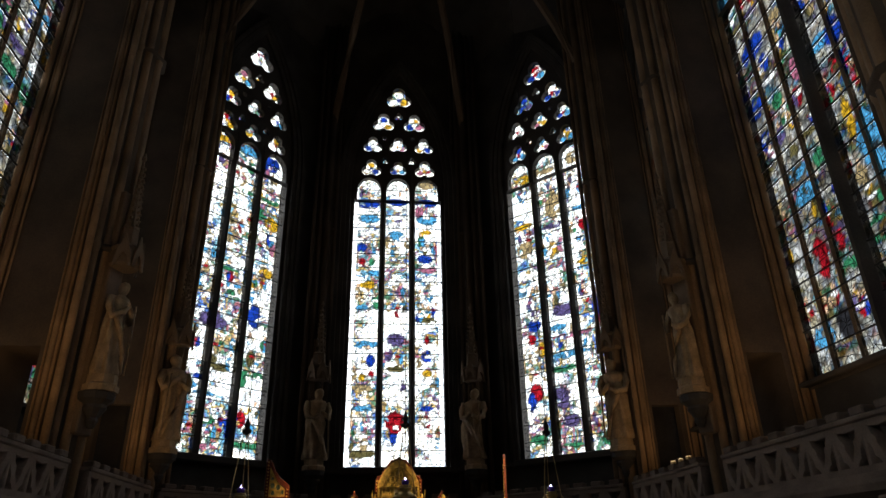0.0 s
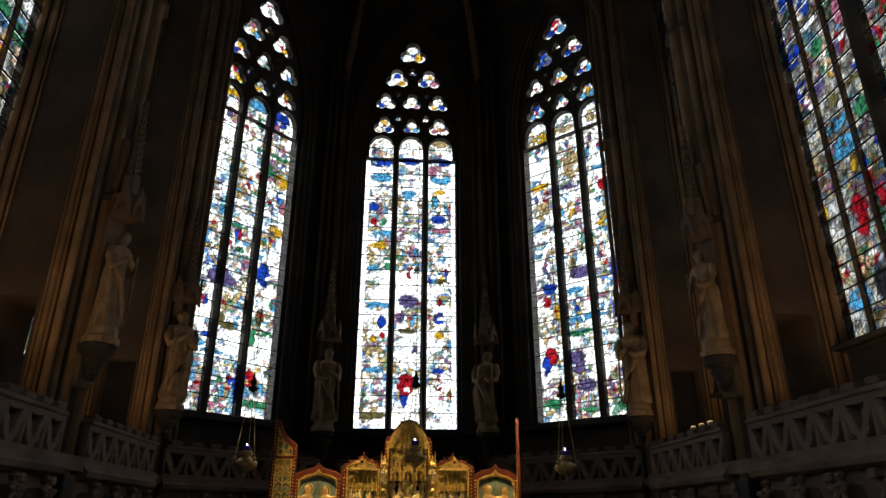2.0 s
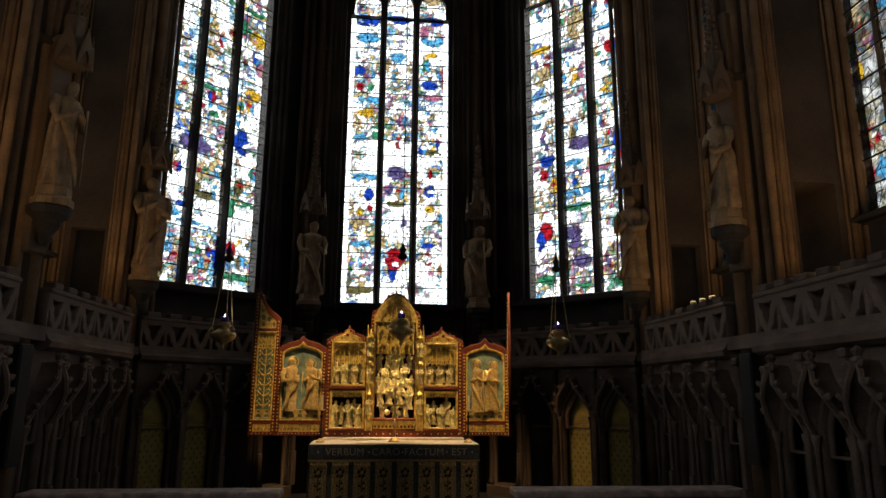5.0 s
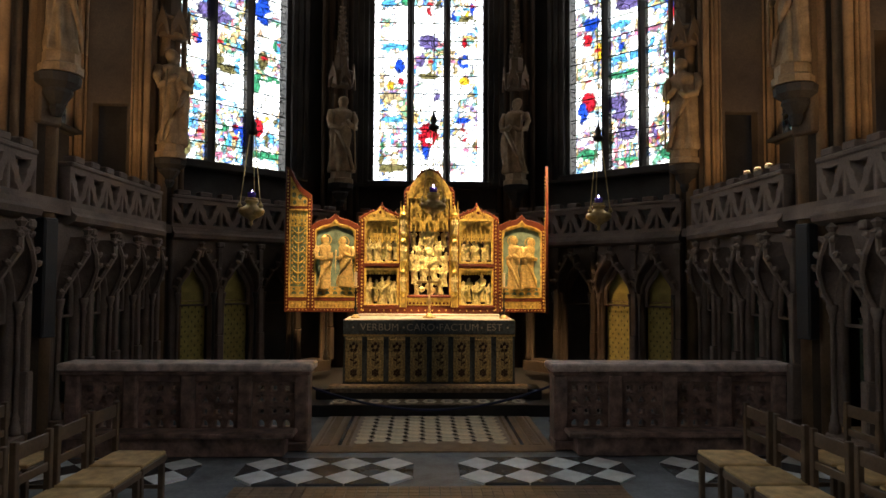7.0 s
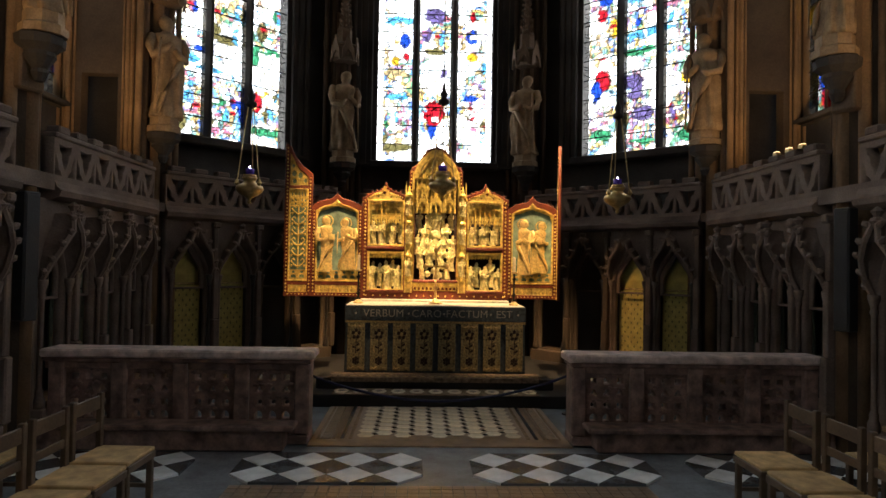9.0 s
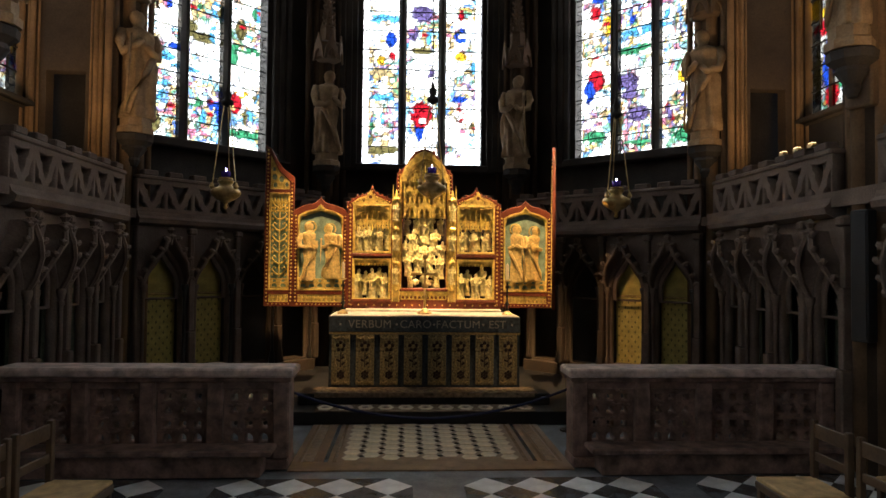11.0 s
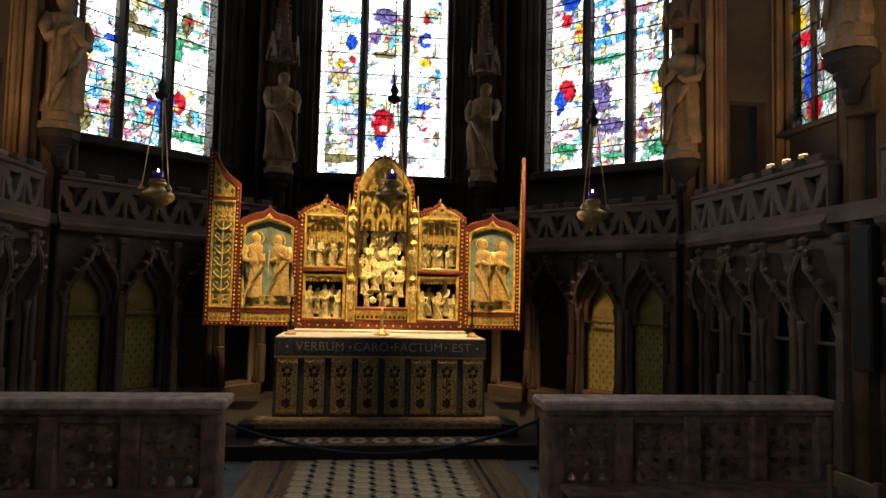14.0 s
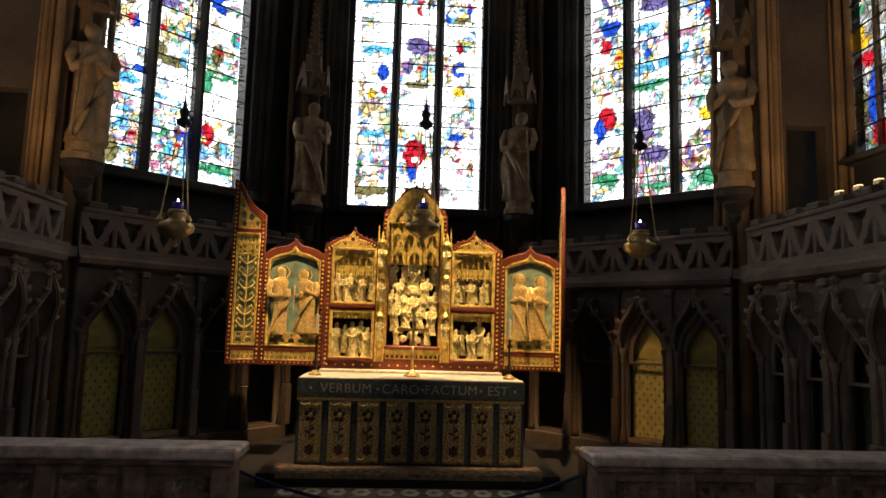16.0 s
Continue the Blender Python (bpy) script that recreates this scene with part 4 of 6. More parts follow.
def figure_mesh(seed, height=1.5, segs=22, rows=30, broad=1.0):
    """A robed standing figure, one plain mesh."""
    rnd = random.Random(seed)
    ph, sway, lean = rnd.uniform(0, 6), rnd.uniform(0.02, 0.05), rnd.choice((-1, 1))
    body = [(0.0, 0.160), (0.03, 0.165), (0.15, 0.135), (0.35, 0.122), (0.50, 0.128), (0.60, 0.112), (0.70, 0.122), (0.77, 0.138), (0.81, 0.118), (0.835, 0.055), (0.855, 0.042), (0.88, 0.056), (0.915, 0.068), (0.955, 0.066), (0.985, 0.045), (1.0, 0.012)]
    bm = bmesh.new()
    rings = []
    for j in range(rows + 1):
        s = j / rows
        for (a, ra), (b, rb) in zip(body, body[1:]):
            if a <= s <= b:
                r = ra + (rb - ra) * (s - a) / (b - a)
                break
        ring = []
        for k in range(segs):
            th = 2 * math.pi * k / segs
            fold = 1 + (0.14 * math.sin(7 * th + ph + 5 * s) + 0.09 * math.sin(11 * th - ph + 9 * s * lean)) * (1 if s < 0.5 else max(0, (0.82 - s) / 0.32))
            flat = 0.72 if s < 0.84 else 0.95
            ring.append(bm.verts.new((height * (r * broad * fold * math.cos(th) + sway * lean * math.sin(s * 4)), height * (r * broad * flat * fold * math.sin(th) - 0.02 * s), height * s)))
        rings.append(ring)
    for a, b in zip(rings, rings[1:]):
        for k in range(segs):
            bm.faces.new((a[k], a[(k + 1) % segs], b[(k + 1) % segs], b[k]))
    bm.faces.new(rings[0][::-1]), bm.faces.new(rings[-1])
    for s in (-1, 1):
        up = rnd.uniform(0.56, 0.68)
        pts = [(s * 0.135, 0, 0.79), (s * 0.175, -0.03, 0.68), (s * 0.16, -0.07, 0.58), (s * 0.07, -0.15, up - 0.02), (s * 0.02, -0.16, up + 0.03)]
        tube(bm, [Vector(p) * height for p in pts], lambda q: height * (0.05 - 0.022 * q), 7)
    # a long fold of the cloak and an attribute held upright
    tube(bm, [Vector(p) * height for p in ((lean * 0.12, -0.09, 0.60), (lean * 0.03, -0.135, 0.42), (-lean * 0.07, -0.13, 0.2), (-lean * 0.12, -0.10, 0.03))], lambda q: height * (0.035 - 0.012 * q), 6)
    if rnd.random() < 0.6:
        tube(bm, [Vector((-lean * 0.15, -0.13, 0.02)) * height, Vector((-lean * 0.12, -0.16, 0.74)) * height], height * 0.012, 5)
    else:
        box(bm, *(v * height for v in (lean * 0.05 - 0.04, lean * 0.05 + 0.05, -0.2, -0.15, 0.55, 0.68)))
    return bm


def statue(x, y, turn, seed, lift=0.0, size=1.0):
    m = pose(x, y, lift, 0, 0, turn) @ Matrix.Diagonal((size, size, 1, 1))
    st = as_object("statue", figure_mesh(seed, 1.5 * size, 44, 48), STATUE, smooth=True)
    st.matrix_world = m @ pose(0, 0, 3.935)
    tagged(st, "robed standing statue of pale carved stone on a corbel", "statue", "pier statues")
    c = thing("corbel", m, "moulded stone corbel carrying a statue on the pier", "corbel", "statue corbels")
    part("plinth", turned([(0.25, 3.72), (0.25, 3.80), (0.21, 3.82), (0.21, 3.93)], pose(0, 0.02, 0), 8), STATUE, c)
    part("bracket", turned([(0.05, 3.28), (0.09, 3.36), (0.08, 3.40), (0.17, 3.52), (0.16, 3.56), (0.25, 3.62), (0.26, 3.70), (0.24, 3.718)], pose(0, 0.06, 0), 10), STONE_DARK, c)
    part("backing", boxed(-0.16, 0.16, 0.15, 0.34, 3.2, 6.6, bevel=0.02), STONE, c)
    m = m @ pose(0, 0, 1.5 * (size - 1))
    k = thing("statue_canopy", m, "crocketed stone canopy and spire above a statue", "canopy", "statue canopies")
    part("hood", turned([(0.20, 5.62), (0.24, 5.66), (0.23, 5.86), (0.26, 5.90), (0.17, 5.96)], pose(0, 0.04, 0), 8), STONE, k)
    for a in (-60, 0, 60):
        g = plate("gablet", [[(-0.13, 5.60), (-0.10, 5.60), (-0.06, 5.74), (0, 5.80), (0.06, 5.74), (0.10, 5.60), (0.13, 5.60), (0.10, 5.80), (0, 6.06), (-0.10, 5.80)]], 0.04, pose(0, 0.04, 0, 0, 0, a) @ pose(0, -0.235, 0, 90), STONE, k, bevel=0.008)
    part("spire", turned([(0.15, 5.95), (0.14, 6.2), (0.15, 6.22), (0.10, 6.3), (0.02, 7.35), (0.045, 7.40), (0.015, 7.5)], pose(0, 0.06, 0), 6), STONE, k)
    knob = None
    for a in range(3):
        for j in range(10):
            r = 0.115 - 0.009 * j
            mm = pose(0, 0.06, 0, 0, 0, -150 + a * 60) @ pose(r, 0, 6.28 + j * 0.105, 0, -30, 0)
            if knob is None:
                bm = bmesh.new()
                bmesh.ops.create_icosphere(bm, subdivisions=1, radius=0.033, matrix=Matrix.Diagonal((1.3, 0.8, 0.8, 1)))
                knob = part("crocket", bm, STONE, k)
                knob.matrix_basis = mm
            else:
                twin(knob, mm)


statue(-4.03, 12.40, 42, 3), statue(4.05, 12.40, -42, 4)
statue(-3.90, 9.02, 70, 5, 0.28, 0.86), statue(3.88, 9.02, -70, 6, 0.28, 0.86)
statue(-1.70, 14.93, 22, 7), statue(1.71, 14.93, -22, 8)

# ---------------------------------------------------------------- altar steps and floor
def flat_piece(outline, h=0.012):
    bm = bmesh.new()
    prism(bm, outline, -0.012, h - 0.002)
    return bm


step_1 = tagged(as_object("altar_step", boxed(-2.35, 2.35, 11.2, 15.0, -0.01, 0.15, bevel=0.01), BLACK_STEP), "step below the altar, coloured near-black for shade", "step", kind="structure")
step_2 = tagged(as_object("altar_platform", boxed(-1.62, 1.62, 11.6, 13.6, 0.15, 0.298, bevel=0.01), BLACK_STEP), "platform under the altar, coloured near-black for shade", "step", kind="structure")
mat_1 = thing("step_carpet", pose(0, 0, 0), "brown and buff patterned carpet laid over the altar steps", "carpet")
part("runner", boxed(-1.46, 1.46, 11.57, 12.02, 0.30, 0.312, bevel=0.004), CARPET, mat_1)
part("tread", boxed(-1.36, 1.36, 11.19, 11.59, 0.152, 0.163, bevel=0.004), CARPET, mat_1)
for i in range(11):
    x = -1.25 + i * 0.25
    part("woven_lozenge", flat_piece([(-0.10, 0), (-0.055, -0.13), (0.055, -0.13), (0.10, 0), (0.055, 0.13), (-0.055, 0.13)], 0.006), TILE_BUFF, mat_1).matrix_basis = pose(x, 11.39, 0.1632)
    part("woven_lozenge", flat_piece([(-0.045, 0), (0, -0.06), (0.045, 0), (0, 0.06)], 0.006), TILE_BROWN, mat_1).matrix_basis = pose(x, 11.39, 0.1672)
for i in range(24):
    x = -1.38 + i * 0.12
    part("woven_diamond", flat_piece([(-0.04, 0), (0, -0.05), (0.04, 0), (0, 0.05)], 0.006), BRAID, mat_1).matrix_basis = pose(x, 11.68, 0.3112)
part("fringe", boxed(-1.41, 1.41, 11.56, 11.575, 0.255, 0.31), CARPET, mat_1)


# chequered bands
check = thing("chequered_floor", pose(0, 0, 0), "band of white and dark diamond tiles set in slate", "floor", kind="structure")
DW, DH = 0.4225, 0.44
d_mesh = part("white_tile", flat_piece([(-DW / 2 + 0.003, 0), (0, -DH / 2 + 0.003), (DW / 2 - 0.003, 0), (0, DH / 2 - 0.003)]), TILE_W, check)
b_mesh = part("dark_tile", flat_piece([(-DW / 2 + 0.003, 0), (0, -DH / 2 + 0.003), (DW / 2 - 0.003, 0), (0, DH / 2 - 0.003)]), TILE_B, check)
h_mesh = part("dark_tile", flat_piece([(-DW / 2 + 0.006, 0.002), (DW / 2 - 0.006, 0.002), (0, DH / 2 - 0.003)]), TILE_B, check)
s_mesh = part("dark_tile", flat_piece([(0.002, -DH / 2 + 0.006), (DW / 2 - 0.003, 0), (0.002, DH / 2 - 0.006)]), TILE_B, check)
used = set()


def lay(ob, m):
    if ob in used:
        twin(ob, m)
    else:
        used.add(ob)
        ob.matrix_basis = m


for x0, n in ((-1.88, 4), (0.255, 4), (-4.0, 4), (2.33, 4)):
    for i in range(n):
        for j in range(2):
            lay(d_mesh, pose(x0 + DW * (i + 0.5), 8.2 + DH * (j + 0.5), 0))
        if i:
            lay(b_mesh, pose(x0 + DW * i, 8.2 + DH, 0))
            lay(h_mesh, pose(x0 + DW * i, 8.2, 0))
            lay(h_mesh, pose(x0 + DW * i, 8.2 + 2 * DH, 0, 0, 0, 180))
    lay(s_mesh, pose(x0, 8.2 + DH, 0)), lay(s_mesh, pose(x0 + n * DW, 8.2 + DH, 0, 0, 0, 180))
# broad white triangles of the next band
big = part("white_tile", flat_piece([(-0.36, 0), (0, -0.42), (0.36, 0)]), TILE_W, check)
for x in (-2.46, -1.62, -0.79, 0.04, 0.88, 1.72, 2.55):
    lay(big, pose(x, 7.69, 0))
    lay(big, pose(x, 6.81, 0, 0, 0, 180))

# small brown tiles in front of the chequers
brick_floor = thing("brown_tile_floor", pose(0, 0, 0), "floor of small dark brown tiles with pale joints", "floor", kind="structure")
bt = part("tile", flat_piece([(-0.043, -0.040), (0.043, -0.040), (0.043, 0.040), (-0.043, 0.040)], 0.008), TILE_BROWN, brick_floor)
k = 0
for j in range(5):
    for i in range(38):
        m = pose(-1.75 + 0.0925 * i, 8.09 - 0.086 * j, 0)
        if k:
            twin(bt, m)
        else:
            bt.matrix_basis = m
        k += 1

# patterned pavement between the rails
pave = thing("encaustic_pavement", pose(0, 0, 0), "brown and buff patterned tile pavement before the altar", "floor", kind="structure")
part("bed", boxed(-1.36, 1.36, 9.35, 11.19, -0.012, 0.002), TILE_BROWN, pave)
hexa = part("buff_tile", flat_piece([(-0.052, -0.085), (0.052, -0.085), (0.092, 0), (0.052, 0.085), (-0.052, 0.085), (-0.092, 0)], 0.008), TILE_BUFF, pave)
k = 0
for i in range(9):
    for j in range(8):
        x, y = -0.80 + 0.2 * i, 9.76 + 0.19 * j + (0.095 if i % 2 else 0)
        m = pose(x, y, 0)
        if k:
            twin(hexa, m)
        else:
            hexa.matrix_basis = m
        k += 1
sq = part("dark_tile", flat_piece([(-0.03, 0), (0, -0.03), (0.03, 0), (0, 0.03)], 0.010), TILE_B, pave)
k = 0
for i in range(8):
    for j in range(7):
        m = pose(-0.70 + 0.2 * i, 9.86 + 0.19 * j + (0.048 if i % 2 else -0.048), 0)
        if k:
            twin(sq, m)
        else:
            sq.matrix_basis = m
        k += 1
for s in (-1, 1):
    for i, (mt, w) in enumerate(((TILE_BUFF, 0.035), (TILE_B, 0.04), (TILE_BUFF, 0.03), (CARPET, 0.10), (TILE_BUFF, 0.025))):
        x = s * (0.95 + 0.085 * i)
        part("border_strip", boxed(x - w / 2, x + w / 2, 9.62, 11.17, 0, 0.006), mt if i % 2 else TILE_BROWN if i == 2 else CARPET, pave)

# ---------------------------------------------------------------- altar
altar = thing("altar", pose(0, 11.96, 0.314), "altar with a navy frontal of olive brocade panels and lettering", "altar")
part("body", boxed(-1.26, 1.26, 0.02, 0.80, 0, 0.93), BLUE_CLOTH, altar)
bm = bmesh.new()
n = 60
top_row, low_row = [], []
for i in range(n + 1):
    x = -1.275 + 2.55 * i / n
    w = 0.008 * math.sin(i * 1.7) + 0.005 * math.sin(i * 0.6)
    low_row.append(bm.verts.new((x * 1.004, -0.004 + w, 0.004)))
    top_row.append(bm.verts.new((x, 0.006, 0.72)))
for i in range(n):
    bm.faces.new((low_row[i], low_row[i + 1], top_row[i + 1], top_row[i]))
part("frontal", bm, BLUE_CLOTH, altar, "navy cloth frontal")
part("superfrontal", boxed(-1.283, 1.283, -0.026, 0.80, 0.735, 0.945, bevel=0.008), BLUE_CLOTH, altar, "navy band with silver lettering")
part("fringe", boxed(-1.28, 1.28, -0.024, -0.012, 0.705, 0.737), BRAID, altar)
part("linen", boxed(-1.27, 1.27, -0.02, 0.80, 0.946, 0.956, bevel=0.003), WHITE_CLOTH, altar, "white linen cloth")
panel = None
for i in range(8):
    x = -1.28 + 2.56 * (i + 0.5) / 8
    m = pose(x, -0.018, 0)
    if panel is None:
        panel = part("brocade_panel", boxed(-0.122, 0.122, -0.004, 0.004, 0.035, 0.70, bevel=0.002), BROCADE, altar)
        panel.matrix_basis = m
        bm = bmesh.new()
        for s in (-1, 1):
            tube(bm, [(s * 0.055, -0.005, 0.28), (s * 0.075, -0.005, 0.34), (s * 0.055, -0.005, 0.42)], 0.010, 5)
            tube(bm, [(s * 0.10, -0.005, 0.66), (s * 0.06, -0.005, 0.645), (s * 0.02, -0.005, 0.67)], 0.011, 5)
            tube(bm, [(s * 0.105, -0.005, 0.08), (s * 0.07, -0.005, 0.06), (s * 0.03, -0.005, 0.085)], 0.010, 5)
        for k in range(14):
            t = 2 * math.pi * k / 14
            for z, r in ((0.545, 0.093), (0.17, 0.088)):
                bmesh.ops.create_icosphere(bm, subdivisions=1, radius=0.011, matrix=Matrix.Translation((r * math.cos(t), -0.004, z + r * 1.05 * math.sin(t))) @ Matrix.Diagonal((1, 0.3, 1.3, 1)))
        bmesh.ops.create_icosphere(bm, subdivisions=1, radius=0.028, matrix=Matrix.Translation((0, -0.009, 0.545)) @ Matrix.Diagonal((1, 0.15, 1.2, 1)))
        flower = part("embroidery", bm, BRAID, altar)
        flower.parent, flower["kind"] = panel, "stuff"
        blooms = []
        for z, r, k in ((0.545, 0.045, 5), (0.17, 0.036, 6)):
            bm = bmesh.new()
            for a in range(k):
                t = 2 * math.pi * a / k + 1.57
                bmesh.ops.create_icosphere(bm, subdivisions=1, radius=r * 0.62, matrix=Matrix.Translation((r * math.cos(t), -0.004, z + r * 1.1 * math.sin(t))) @ Matrix.Diagonal((1, 0.16, 1.1, 1)))
            bmesh.ops.create_icosphere(bm, subdivisions=1, radius=r * 0.7, matrix=Matrix.Translation((0, -0.003, z)) @ Matrix.Diagonal((1, 0.1, 1.1, 1)))
            if z > 0.5:
                box(bm, -0.006, 0.006, -0.008, -0.003, 0.27, 0.49)
                for s, q in ((1, 0.40), (-1, 0.36), (1, 0.32)):
                    bmesh.ops.create_icosphere(bm, subdivisions=1, radius=0.026, matrix=Matrix.Translation((s * 0.032, -0.004, q)) @ pose(0, 0, 0, 0, s * -35, 0) @ Matrix.Diagonal((1.3, 0.15, 0.6, 1)))
            bloom = part("bloom", bm, DARK_BLOOM, altar, "dark red-brown embroidered flower")
            bloom.parent = panel
            blooms.append(bloom)
    else:
        p = twin(panel, m)
        for o in [flower] + blooms:
            twin(o, pose(0, 0, 0), p)


def lettering(text, size, m, parent, mat):
    cu = bpy.data.curves.new("lettering", "FONT")
    cu.body, cu.size, cu.align_x, cu.align_y, cu.extrude, cu.space_character = text, size, "CENTER", "CENTER", 0.002, 1.05
    ob = bpy.data.objects.new("lettering", cu)
    me = bpy.data.meshes.new_from_object(ob)
    bpy.data.objects.remove(ob)
    me.materials.clear()
    me.materials.append(mat)
    o = new("lettering", me)
    o.parent, o.matrix_basis = parent, m
    return o


for text, x in (("VERBUM", -0.74), ("CARO", -0.13), ("FACTUM", 0.44), ("EST", 0.97)):
    lettering(text, 0.148, pose(x, -0.029, 0.838, 90), altar, LETTER)
bm = bmesh.new()
for x in (-1.13, -0.385, 0.115, 0.78, 1.17):
    bmesh.ops.create_icosphere(bm, subdivisions=1, radius=0.018, matrix=Matrix.Translation((x, -0.028, 0.838)) @ Matrix.Diagonal((1, 0.3, 1, 1)))
part("dot", bm, LETTER, altar)
ped = thing("altarpiece_plinth", pose(0, 13.0, 0.298), "pale stone shelf behind the altar carrying the altarpiece", "plinth")
part("base", boxed(-1.13, 1.13, -0.06, 0.5, 0, 0.86, bevel=0.01), STONE_DARK, ped)
part("shelf", boxed(-1.15, 1.15, -0.22, 0.5, 0.862, 1.005, bevel=0.008), WHITE_CLOTH, ped, "pale stone shelf")


def candlestick(x):
    e = thing("candlestick", pose(x, 12.25, 1.271), "tall brass altar candlestick with a pale candle", "candlestick", "altar candlesticks")
    part("foot", turned([(0.075, 0), (0.075, 0.015), (0.05, 0.035), (0.02, 0.06)], None, 12), BRASS, e, smooth=True)
    part("stem", turned([(0.018, 0.055), (0.015, 0.12), (0.034, 0.15), (0.015, 0.18), (0.012, 0.36), (0.032, 0.385), (0.013, 0.41), (0.013, 0.47)], None, 10), IRON, e, smooth=True)
    part("drip_pan", turned([(0.015, 0.465), (0.05, 0.48), (0.052, 0.49), (0.03, 0.49)], None, 12), BRASS, e, smooth=True)
    part("candle", turned([(0.021, 0.488), (0.021, 0.70), (0.006, 0.705), (0.003, 0.72)], None, 10), CANDLE, e)


candlestick(-1.13), candlestick(1.15)
cross = thing("altar_cross", pose(0.0, 12.35, 1.271), "brass standing cross on a knopped foot", "cross")
part("foot", turned([(0.10, 0), (0.10, 0.015), (0.06, 0.04), (0.022, 0.08)], None, 6), BRASS, cross)
part("stem", turned([(0.02, 0.07), (0.016, 0.2), (0.045, 0.235), (0.016, 0.27), (0.014, 0.36)], None, 10), BRASS, cross, smooth=True)
bm = boxed(-0.014, 0.014, -0.01, 0.01, 0.35, 0.78)
box(bm, -0.15, 0.15, -0.009, 0.009, 0.54, 0.568)
for p in ((-0.16, 0, 0.554), (0.16, 0, 0.554), (0, 0, 0.80), (0, 0, 0.40)):
    bmesh.ops.create_icosphere(bm, subdivisions=1, radius=0.042, matrix=Matrix.Translation(p) @ Matrix.Diagonal((1, 0.4, 1, 1)))
part("cross_bar", bm, BRASS, cross)

# ---------------------------------------------------------------- altarpiece: shrine with carved scenes, folding wings
rer = thing("altarpiece", pose(0, 12.98, 1.305), "gilded carved altarpiece with red frames and open painted wings", "altarpiece")
FZ = 0.125  # height of the floor of the scenes above the bottom beam


def crest(w0, w1, z_edge, z_top, n=10):
    """Ogee gable line from w0 to w1."""
    out = []
    for k in range(2 * n + 1):
        s = abs(k - n) / n
        out.append((w0 + (w1 - w0) * k / (2 * n), z_edge + (z_top - z_edge) * (0.58 * (1 - s ** 2.4) + 0.42 * max(0, 1 - s * 4.0) ** 1.4)))
    return out


def stud_row(a, b, step, y, parent, size=0.016):
    a, b = Vector(a), Vector(b)
    n = max(1, int((b - a).length / step))
    bm = bmesh.new()
    for i in range(n + 1):
        p = a.lerp(b, i / n)
        bmesh.ops.create_cone(bm, cap_ends=True, segments=4, radius1=size, radius2=size * 0.3, depth=0.014, matrix=Matrix.Translation((p.x, y, p.y)) @ pose(0, 0, 0, 90, 0, 0))
    ob = part("gilt_studding", bm, GOLD, parent)
    ob["kind"] = "stuff"
    return ob


def lace(name, x0, x1, z0, z1, y, parent, unit=0.09, mat=GOLD, backed=False):
    """A strip of pierced gilt tracery, backed or open."""
    if backed:
        plate("tracery_ground", [rect(x0, x1, z0, z1)], 0.006, pose(0, y + 0.014, 0, 90), GOLD_DULL, parent)
    n = max(1, round((x1 - x0) / unit))
    u = (x1 - x0) / n
    h = z1 - z0
    loops = [rect(x0, x1, z0, z1)]
    for i in range(n):
        c = x0 + u * (i + 0.5)
        loops.append([(c - u * 0.36, z0 + h * 0.08), (c + u * 0.36, z0 + h * 0.08), (c + u * 0.30, z0 + h * 0.40), (c, z0 + h * 0.52), (c - u * 0.30, z0 + h * 0.40)])
        loops.append(disc(c, z0 + h * 0.76, u * 0.24, h * 0.17, 8))
    return plate(name, loops, 0.016, pose(0, y, 0, 90), mat, parent, bevel=0.003)


# shrine body
left, right = crest(-1.15, -0.42, 1.56, 1.80), crest(0.42, 1.15, 1.56, 1.80)
half = [(0.42, 1.62), (0.41, 2.02), (0.375, 2.06), (0.315, 2.11), (0.25, 2.19), (0.20, 2.28), (0.14, 2.345), (0.07, 2.38)]
tower = [(-x, z) for x, z in half] + [(0, 2.395)] + half[::-1]
outline = [(-1.15, 0), (1.15, 0)] + list(reversed(right)) + list(reversed(tower)) + list(reversed(left))
inner_holes = [rect(-1.06, -0.50, 0.13, 0.74), rect(0.50, 1.06, 0.13, 0.74), rect(-1.06, -0.50, 0.83, 1.55), rect(0.50, 1.06, 0.83, 1.55), arch(0.335, 0.30, 1.88, 2.31, 8)]
plate("front_frame", [outline] + inner_holes, 0.06, pose(0, 0.03, 0, 90), RED, rer, bevel=0.008, label="red painted frame")
for x0, x1 in ((-1.15, -0.47), (0.47, 1.15)):
    c = (x0 + x1) / 2
    gable = [(x0 + 0.075, 1.556), (x1 - 0.075, 1.556)] + [(x, z - 0.035) for x, z in reversed(crest(x0 + 0.075, x1 - 0.075, 1.60, 1.80))]
    plate("gilt_gable", [gable] + [disc(c + dx, 1.60 + dz, r, r, 8) for dx, dz, r in ((0, 0.065, 0.03), (-0.10, 0.0, 0.016), (0.10, 0.0, 0.016), (-0.19, -0.008, 0.013), (0.19, -0.008, 0.013))], 0.012, pose(0, -0.002, 0, 90), GOLD, rer, bevel=0.003)
plate("gilt_surround", [[(-0.385, 0.2), (0.385, 0.2)] + [(x * 0.9, z - 0.03) for x, z in reversed(tower)], arch(0.34, 0.29, 1.88, 2.315, 8)], 0.012, pose(0, -0.002, 0, 90), GOLD, rer, bevel=0.003)
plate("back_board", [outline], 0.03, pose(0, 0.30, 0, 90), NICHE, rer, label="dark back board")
for x in (-1.15, 1.12):
    part("side_board", boxed(x, x + 0.03, 0.06, 0.29, 0.0, 1.58), RED, rer)
